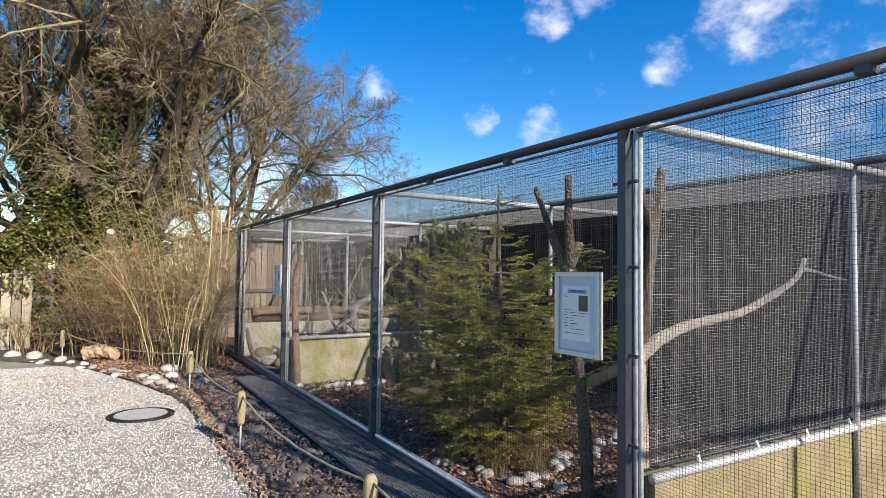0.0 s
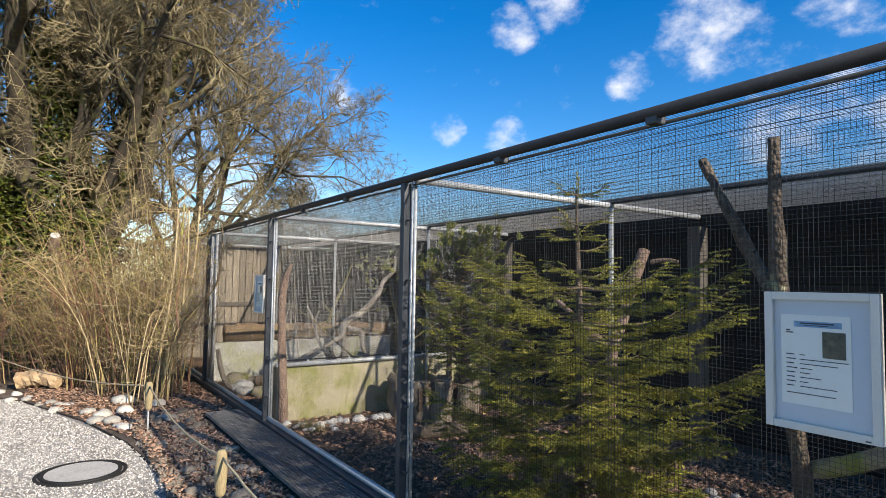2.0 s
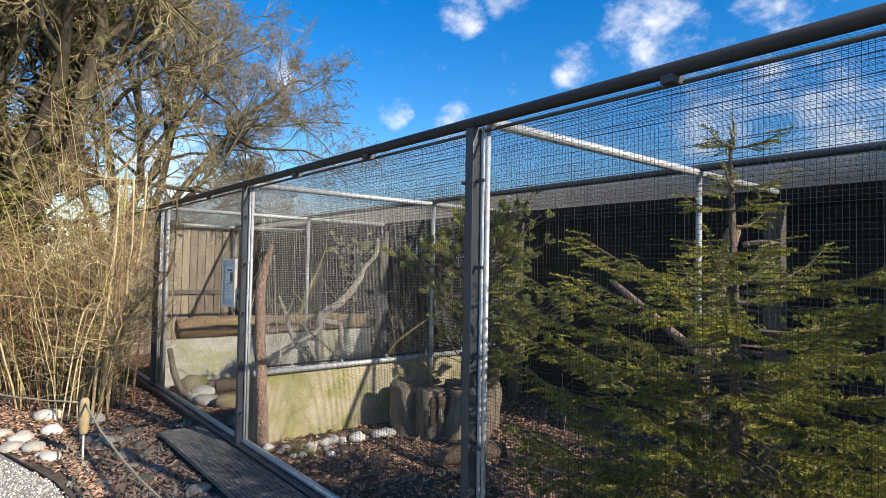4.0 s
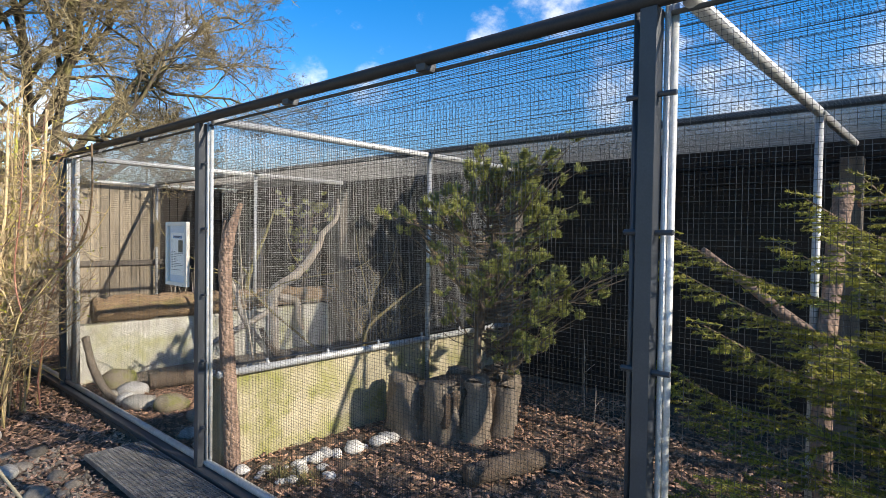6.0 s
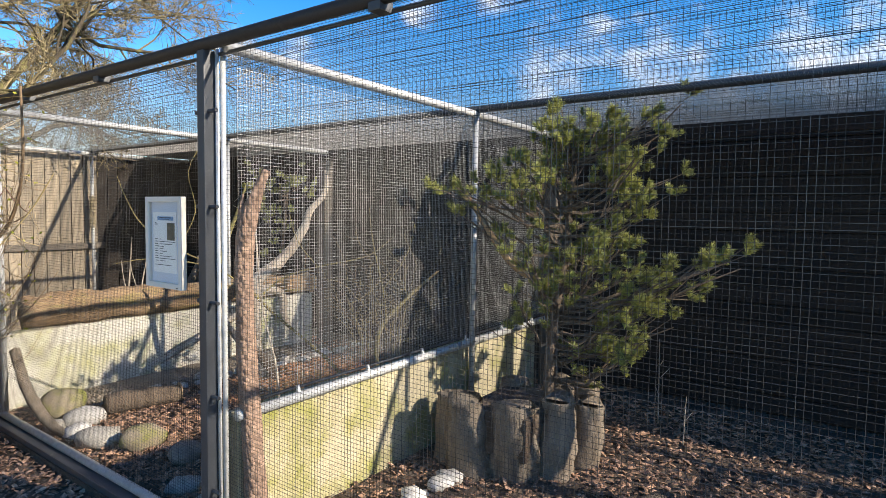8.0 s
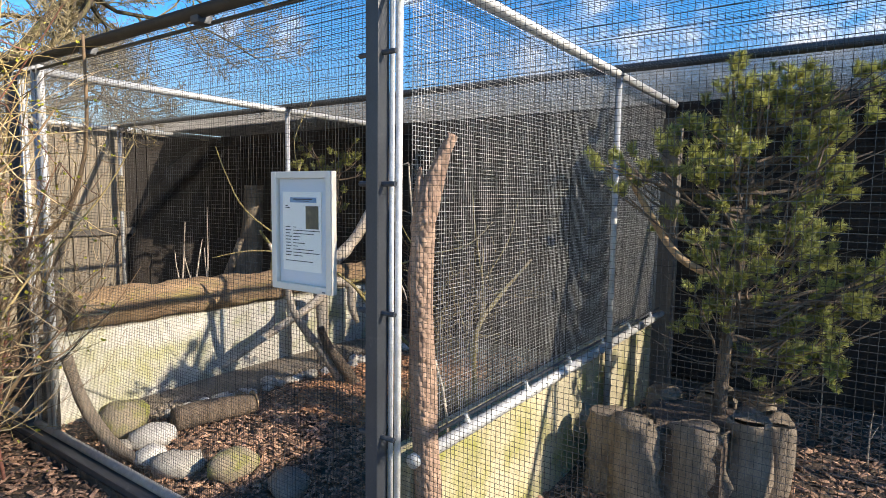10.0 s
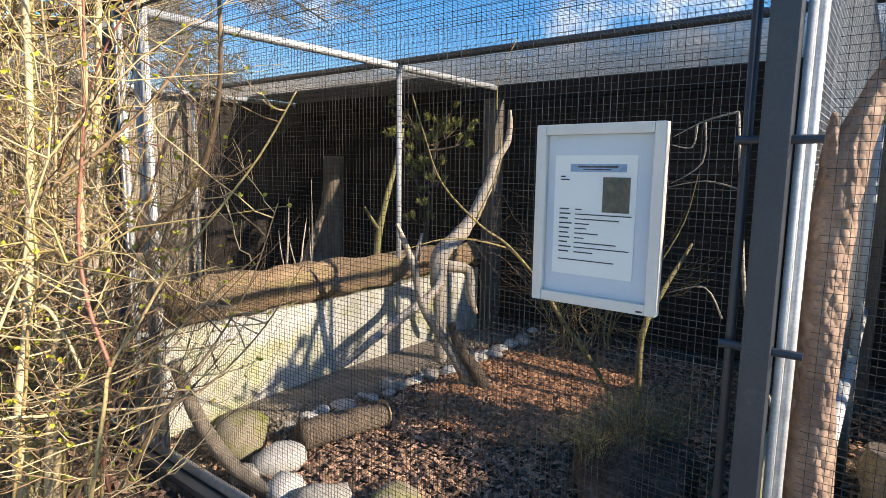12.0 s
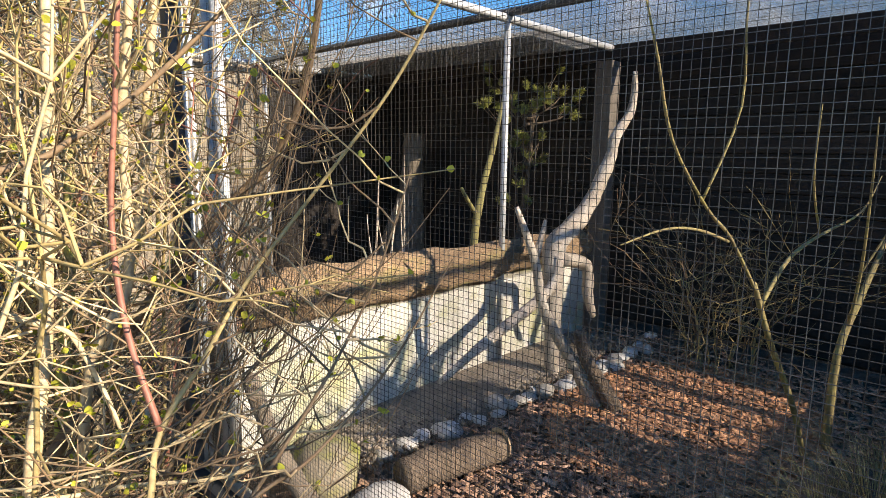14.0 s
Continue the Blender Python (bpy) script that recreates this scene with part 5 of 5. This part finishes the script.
def cane_shrub(at, canes, seed, label, spray=0):
    """A shrub of a few strong canes, each a run of points with its radii, set with thin curved twigs and paired buds."""
    rnd = random.Random(seed)
    t = thing("shrub", at, label, "shrub", "spring shrubs")
    b, buds, fine, dusky = Vector(at), [], ([], []), ([], [])
    for pts, r0, r1, mat, twigs in canes:
        n = len(pts)
        put("cane", knotty(pts, [r0 + (r1 - r0) * i / (n - 1) for i in range(n)], 9, 0.12, rnd.random() * 9, 5), mat, t, "", True)
        for k in range(int(twigs * 2.2)):
            j = rnd.randint(0, n - 2)
            q = Vector(pts[j]).lerp(Vector(pts[j + 1]), rnd.random())
            if q.z < 0.3:
                continue
            a = rnd.uniform(0, 6.28)
            d = Vector((math.cos(a), math.sin(a), rnd.uniform(-0.1, 1.1))).normalized()
            tw = bent(q, q + d * rnd.uniform(0.15, 0.8), (0, 0, rnd.uniform(-0.07, -0.01)), 6, rnd, 0.012)
            if not all(clear(p) and p.y > 9.3 for p in tw):
                continue
            rt = rnd.uniform(0.0016, 0.0034)
            dest = fine if rnd.random() < 0.5 else dusky
            tube(dest, tw, [rt * (1 - 0.1 * i) for i in range(7)], 5, False)
            for e in range(rnd.randint(1, 3)):
                p = tw[rnd.randint(2, 5)]
                d2 = d + Vector((rnd.uniform(-0.9, 0.9), rnd.uniform(-0.9, 0.9), rnd.uniform(-0.2, 0.9)))
                side = bent(p, p + d2 * rnd.uniform(0.06, 0.2), (0, 0, -0.01), 3, rnd, 0.005)
                if all(clear(v) for v in side):
                    tube(dest, side, [rt * 0.6, rt * 0.5, rt * 0.4, 0.0008], 4, False)
            for p in rnd.sample(tw[2:], rnd.randint(0, 3)):
                for e in range(rnd.randint(2, 4)):
                    buds.append(along(p, (rnd.uniform(-1, 1), rnd.uniform(-1, 1), rnd.uniform(-0.2, 1)), rnd.uniform(0.01, 0.02), rnd.uniform(0, 6)))
    for k in range(spray):
        end = Vector((rnd.uniform(1.9, 2.18), rnd.uniform(9.45, 9.95), rnd.uniform(0.75, 2.1)))
        tw = bent((1.6 + rnd.uniform(-0.1, 0.1), 9.75 + rnd.uniform(-0.15, 0.15), rnd.uniform(0.4, 1.0)), end, (0.05, 0, rnd.uniform(-0.14, 0.0)), 7, rnd, 0.012)
        if all(map(clear, tw)):
            rt = rnd.uniform(0.002, 0.0036)
            tube(dusky, tw, [rt * (1 - 0.09 * i) for i in range(8)], 5, False)
            for i in (3, 4, 5, 6):
                side = bent(tw[i], tw[i] + Vector((rnd.uniform(-0.06, 0.1), rnd.uniform(-0.16, 0.12), rnd.uniform(0.02, 0.22))), (0, 0, -0.01), 3, rnd, 0.005)
                if all(map(clear, side)):
                    tube(dusky, side, [rt * 0.6, rt * 0.5, rt * 0.4, 0.0008], 4, False)
    put("twigwork", fine, M_STEM, t, "thin pale twigs", True)["kind"] = "stuff"
    put("dark_twigwork", dusky, M_BROWNSTEM, t, "thin brown twigs", True)["kind"] = "stuff"
    me = scattered("buds", LEAF_V, LEAF_F, [np.array(Matrix.Translation(-b)) @ m for m in buds], M_BUD)
    part("bud_spray", me, M_BUD, t, "tiny yellow-green opening buds")["kind"] = "stuff"
    return t


cane_shrub((1.5, 9.9, -0.07), (
    ([(1.42, 9.84, -0.07), (1.46, 9.84, 0.7), (1.52, 9.89, 1.0), (1.57, 9.94, 1.4), (1.6, 9.95, 1.8), (1.62, 9.97, 2.5)], 0.017, 0.01, M_STEM, 26),
    ([(1.55, 10.2, -0.07), (1.61, 10.25, 0.68), (1.69, 10.32, 1.2), (1.71, 10.32, 1.6), (1.73, 10.32, 1.9), (1.75, 10.3, 2.6)], 0.02, 0.011, M_MOSSCANE, 22),
    ([(1.5, 9.9, -0.07), (1.6, 9.94, 0.87), (1.72, 9.98, 1.11), (1.74, 10.0, 1.5), (1.76, 9.95, 1.83), (1.75, 9.93, 2.5)], 0.013, 0.009, M_STEM, 24),
    ([(1.6, 10.1, -0.07), (1.68, 10.15, 0.75), (1.83, 10.22, 1.2), (1.88, 10.22, 1.56), (1.91, 10.2, 1.92), (1.94, 10.2, 2.6)], 0.016, 0.011, M_STEM, 22),
    ([(1.61, 9.52, 0.93), (1.59, 9.59, 1.1), (1.59, 9.63, 1.3), (1.61, 9.62, 1.53), (1.62, 9.59, 1.75), (1.64, 9.58, 2.2)], 0.0066, 0.0035, M_REDSTEM, 5),
    ([(1.4, 9.6, -0.07), (1.5, 9.48, 0.5), (1.56, 9.46, 0.82), (1.61, 9.52, 0.93), (1.72, 9.55, 1.05), (1.81, 9.56, 1.17), (1.94, 9.53, 1.33), (2.08, 9.44, 1.55), (2.17, 9.36, 1.76)], 0.0072, 0.003, M_YELLOWSTEM, 20),
    ([(1.36, 9.98, -0.07), (1.45, 9.99, 0.56), (1.67, 10.08, 0.84), (1.83, 10.06, 1.08), (1.99, 10.01, 1.27), (2.1, 9.94, 1.41), (2.15, 9.87, 1.58), (2.17, 9.8, 1.87), (2.16, 9.78, 2.3)], 0.02, 0.007, M_BROWNSTEM, 34),
    ([(1.25, 9.9, -0.07), (1.3, 9.82, 0.8), (1.41, 9.77, 1.32), (1.54, 9.77, 1.42), (1.7, 9.74, 1.55), (1.86, 9.66, 1.74), (1.95, 9.6, 1.9)], 0.009, 0.004, M_BROWNSTEM, 12),
    ([(1.2, 9.8, -0.07), (1.3, 9.77, 0.7), (1.53, 9.71, 0.76), (1.78, 9.64, 0.72), (1.94, 9.62, 0.74)], 0.007, 0.003, M_STEM, 12),
    ([(1.15, 9.85, -0.07), (1.3, 9.78, 1.05), (1.5, 9.74, 1.1), (1.56, 9.72, 1.01), (1.6, 9.66, 0.84)], 0.008, 0.004, M_STEM, 8),
    ([(1.45, 9.85, -0.07), (1.6, 9.55, 0.5), (1.7, 9.4, 0.79), (1.84, 9.38, 0.85), (2.03, 9.37, 0.99), (2.17, 9.33, 1.2)], 0.006, 0.0018, M_BROWNSTEM, 12),
    ([(1.45, 9.85, -0.07), (1.6, 9.55, 0.5), (1.72, 9.4, 0.81), (1.91, 9.43, 0.98), (2.04, 9.44, 1.15), (2.13, 9.42, 1.39)], 0.006, 0.0018, M_BROWNSTEM, 14),
    ([(1.45, 9.9, -0.07), (1.68, 9.69, 0.76), (1.9, 9.64, 0.98), (2.14, 9.52, 1.22)], 0.006, 0.002, M_BROWNSTEM, 14)),
    63, "leafless shrub of strong pale and red canes, budding yellow", 36)
shrub((5.4, 9.75, -0.02), 26, 0.5, 1.5, 0.5, 61, "dry brown brush heap in the shaded corner", 0.0, 0.25, lambda p: 4.8 < p.x < 5.9, (5, 9), 0.006, 0.0, False)


def sapling(runs, label, mat=None):
    base = Vector(runs[0][0][0])
    t = thing("sapling", base, label, "shrub", "saplings")
    for i, (pts, radii) in enumerate(runs):
        put("stem" if i == 0 else "twig", knotty(pts, [q * 0.72 for q in radii], 6, 0.08, i * 2.0, 4), mat or M_STEM, t, "", True)
    return t


M_GREENSTEM = material("mossy_stem", (0.36, 0.30, 0.10), 0.85, 0, (0.2, 0.15, 0.08), 7, 60, 0.5, 0.004)
sapling([([(4.3, 9.0, 0.0), (3.95, 9.0, 0.38), (3.45, 9.0, 0.8), (3.2, 9.0, 1.04)], [0.02, 0.018, 0.015, 0.011]),
         ([(3.3, 9.0, 0.96), (2.95, 9.0, 1.2), (2.74, 9.0, 1.3), (2.5, 9.0, 1.46), (2.4, 9.0, 1.62), (2.36, 9.02, 1.75)], [0.009, 0.0075, 0.006, 0.005, 0.004, 0.0025]),
         ([(3.3, 9.0, 0.95), (3.5, 8.98, 1.08), (3.8, 8.95, 1.14), (4.3, 8.9, 1.2), (4.6, 8.88, 1.35)], [0.011, 0.010, 0.008, 0.006, 0.003]),
         ([(2.92, 9.0, 1.2), (2.7, 9.0, 1.25), (2.5, 9.0, 1.27), (2.33, 9.02, 1.25)], [0.006, 0.005, 0.004, 0.002]),
         ([(2.7, 9.0, 1.32), (2.8, 8.96, 1.55), (2.75, 8.95, 1.8), (2.85, 8.93, 2.0)], [0.005, 0.004, 0.003, 0.002]),
         ([(3.8, 8.95, 1.14), (3.6, 8.95, 1.35), (3.5, 8.93, 1.6)], [0.006, 0.005, 0.002])], "thin mossy sapling rising from mulch behind the wire", M_GREENSTEM)
sapling([([(4.5, 8.95, 0.0), (4.5, 8.95, 0.5), (4.8, 8.92, 0.75), (5.3, 8.9, 1.0)], [0.03, 0.026, 0.022, 0.014]), ([(4.6, 8.94, 0.58), (4.5, 8.9, 0.9), (4.35, 8.88, 1.3), (4.3, 8.88, 1.6)], [0.012, 0.01, 0.007, 0.003]),
         ([(4.5, 8.9, 0.9), (4.7, 8.8, 1.2), (4.75, 8.75, 1.5)], [0.007, 0.005, 0.003])], "forked mossy sapling rising from mulch", M_GREENSTEM)
sapling([([(5.2, 6.75, 0.0), (5.18, 6.75, 0.3), (5.2, 6.76, 0.65)], [0.008, 0.006, 0.003]), ([(5.19, 6.75, 0.35), (5.28, 6.7, 0.42)], [0.004, 0.002]), ([(5.19, 6.75, 0.45), (5.1, 6.7, 0.52)], [0.004, 0.002]), ([(5.19, 6.75, 0.22), (5.28, 6.8, 0.26)], [0.004, 0.002])],
        "thin bare seedling in mulch", M_PERCH)
sapling([([(4.9, 6.5, 0.0), (4.92, 6.5, 0.2), (4.9, 6.49, 0.34)], [0.006, 0.005, 0.002]), ([(4.91, 6.5, 0.15), (4.98, 6.46, 0.22)], [0.003, 0.002])], "thin bare seedling in mulch", M_PERCH)


sapling([([(2.62, 7.95, -0.02), (2.60, 7.91, 0.68), (2.60, 8.04, 1.08), (2.60, 8.09, 1.47), (2.60, 8.11, 1.67)], [0.008, 0.008, 0.007, 0.006, 0.004]), ([(2.60, 8.11, 1.67), (2.60, 8.19, 1.65), (2.60, 8.27, 1.61)], [0.004, 0.003, 0.0015]), ([(2.60, 8.19, 1.65), (2.60, 8.19, 1.54), (2.60, 8.27, 1.48)], [0.004, 0.003, 0.0015]), ([(2.60, 8.09, 1.47), (2.60, 8.18, 1.49), (2.60, 8.28, 1.47)], [0.004, 0.003, 0.0015]), ([(2.60, 8.11, 1.12), (2.60, 8.16, 1.20), (2.60, 8.26, 1.17)], [0.004, 0.003, 0.0015]), ([(2.60, 8.21, 1.64), (2.60, 8.22, 1.58), (2.60, 8.28, 1.59)], [0.004, 0.003, 0.0015])], "thin pale twiggy sapling behind the wire", M_PERCH)


def tuft(at, n, ln_, seed, label):
    rnd = random.Random(seed)
    t = thing("grass_tuft", at, label, "grass", "grass tufts")
    vs, fs = [], []
    for i in range(n):
        a, ls = rnd.uniform(0, 6.28), ln_ * rnd.uniform(0.5, 1.1)
        o = Vector((math.cos(a), math.sin(a), 0))
        w = Vector((-o.y, o.x, 0)) * 0.002
        p = o * rnd.uniform(0, 0.1)
        lean = rnd.uniform(0.2, 1.1)
        k = len(vs)
        for s in (0, 0.4, 0.75, 1.0):
            q = p + o * ls * lean * s * s + Vector((0, 0, ls * (s - 0.45 * lean * s * s)))
            vs += [q - w * (1 - s * 0.9), q + w * (1 - s * 0.9)]
        fs += [(k, k + 1, k + 3, k + 2), (k + 2, k + 3, k + 5, k + 4), (k + 4, k + 5, k + 7, k + 6)]
    part("blade_clump", (vs, fs), M_DRYGRASS, t)["kind"] = "stuff"


for i, (x, y, n, ln_) in enumerate(((3.55, 8.66, 340, 0.4), (3.76, 8.58, 240, 0.36), (3.42, 8.78, 160, 0.3), (2.75, 3.75, 220, 0.3), (2.98, 3.5, 200, 0.28), (3.15, 3.7, 160, 0.26), (2.6, 4.2, 120, 0.22), (2.55, 7.45, 160, 0.16), (2.62, 7.3, 120, 0.14),
                                   (3.4, 1.55, 260, 0.4), (3.9, 1.45, 200, 0.35), (4.5, 8.7, 120, 0.3), (3.3, 10.45, 70, 0.12), (-0.95, 7.7, 160, 0.26))):
    tuft((x, y, 0.16 if i < 3 else PATH_Z if x < 0 else -0.02), n, ln_, i + 70, "dry yellowish grass tuft")
mound = part("mound", rock((0.9, 0.6, 0.5), 7.7, 0.14, 3), M_SOIL, None, "", True)
mound.location = (3.63, 8.66, 0.03)
tagged(mound, "low dark earth mound under dry grass", "mound")
bank = part("bank", rock((3.0, 0.7, 0.1), 3.3, 0.1, 4), M_GRIT, None, "", True)
bank.location = (4.0, 10.75, 0.0)
tagged(bank, "low bank of gritty soil against the pale wall", "bank", kind="structure")
# ---------- loose ground cover ----------
CHIP_V = [(-0.5, -0.5, 0), (0.5, -0.35, 0.1), (0.45, 0.5, 0), (-0.4, 0.4, 0.15), (0.0, 0.0, 0.55)]
CHIP_F = [(0, 1, 4), (1, 2, 4), (2, 3, 4), (3, 0, 4)]
OCT_V = [(0.5, 0, 0), (0, 0.5, 0.05), (-0.5, 0.05, 0), (0, -0.5, 0), (0.05, 0, 0.45), (0, 0, -0.4)]
OCT_F = [(0, 1, 4), (1, 2, 4), (2, 3, 4), (3, 0, 4), (1, 0, 5), (2, 1, 5), (3, 2, 5), (0, 3, 5)]
rc = random.Random(77)


def chips(name, n, x0, x1, y0, y1, z, mat, label, size=0.035, keep=None):
    mats = []
    while len(mats) < n:
        x, y = rc.uniform(x0, x1), rc.uniform(y0, y1)
        if keep and not keep(x, y):
            continue
        s = size * rc.uniform(0.5, 1.5)
        mats.append(spin(rc, (x, y, z + rc.uniform(0, 0.022)), s * rc.uniform(0.8, 1.6), s * 0.6, s * 0.35, 0.5))
    ob = part(name, scattered(name, CHIP_V, CHIP_F, mats, mat), mat)
    return tagged(ob, label, "mulch", kind="stuff")


chips("bark_mulch", 34000, 2.3, 5.74, 0.2, 13.9, -0.02, M_CHIP, "brown bark mulch covering the aviary floor")
chips("bay_mulch", 9000, 2.4, 5.6, 8.1, 10.5, -0.01, M_CHIP, "brown bark mulch before the pale wall", 0.034)
# Fresh red chips; ellipse widened and colour brightened to paint a sunlit patch.
chips("fresh_mulch", 7500, 3.5, 5.3, 8.9, 10.3, 0.0, M_CHIPRED, "reddish fresh bark mulch, brightened as a sunlit patch", 0.034, lambda x, y: ((x - 4.4) / 0.95) ** 2 + ((y - 9.6) / 0.65) ** 2 < 1)
chips("bed_mulch", 11000, 0.0, 2.2, 7.5, 13.5, -0.07, M_CHIP, "dark bark mulch and dead leaves in the bed", 0.035, lambda x, y: x > 1.05 - max(0, (y - 8) * 0.33) and not (x > 1.78 and y < 8.8))
chips("bed_litter", 5000, 1.02, 2.2, 1.0, 8.0, -0.07, M_CHIP, "dead leaves and bark bits in the bed", 0.03, lambda x, y: x < 1.8)


def pebbles(name, n, x0, x1, y0, y1, z, lo, hi, mat, label, keep=None):
    mats = []
    while len(mats) < n:
        x, y = rc.uniform(x0, x1), rc.uniform(y0, y1)
        if keep and not keep(x, y):
            continue
        s = rc.uniform(lo, hi)
        mats.append(spin(rc, (x, y, z + s * 0.1), s, s * rc.uniform(0.6, 1), s * 0.6))
    ob = part(name, scattered(name, OCT_V, OCT_F, mats, mat), mat)
    return tagged(ob, label, "gravel", kind="stuff")


def on_path(x, y):
    edge = 1.05 if y < 7 else 1.05 - (y - 7) * 0.12 if y < 8.2 else 0.9 - (y - 8.2) * 0.33
    return x < edge and ((x - 0.5) ** 2 + (y - 7.28) ** 2) > 0.116


pebbles("path_gravel", 62000, -2.4, 1.05, 3.2, 11.5, PATH_Z, 0.008, 0.022, M_GRAVELSTONE, "loose pale grey gravel", on_path)
pebbles("bed_rubble", 2600, 1.0, 1.78, 1.0, 9.2, -0.07, 0.02, 0.075, M_RUBBLE, "small brown rubble stones in the bed")
pebbles("wall_grit", 2200, 2.6, 5.3, 10.35, 10.8, 0.03, 0.012, 0.04, M_RUBBLE, "grit and small stones along the pale wall")
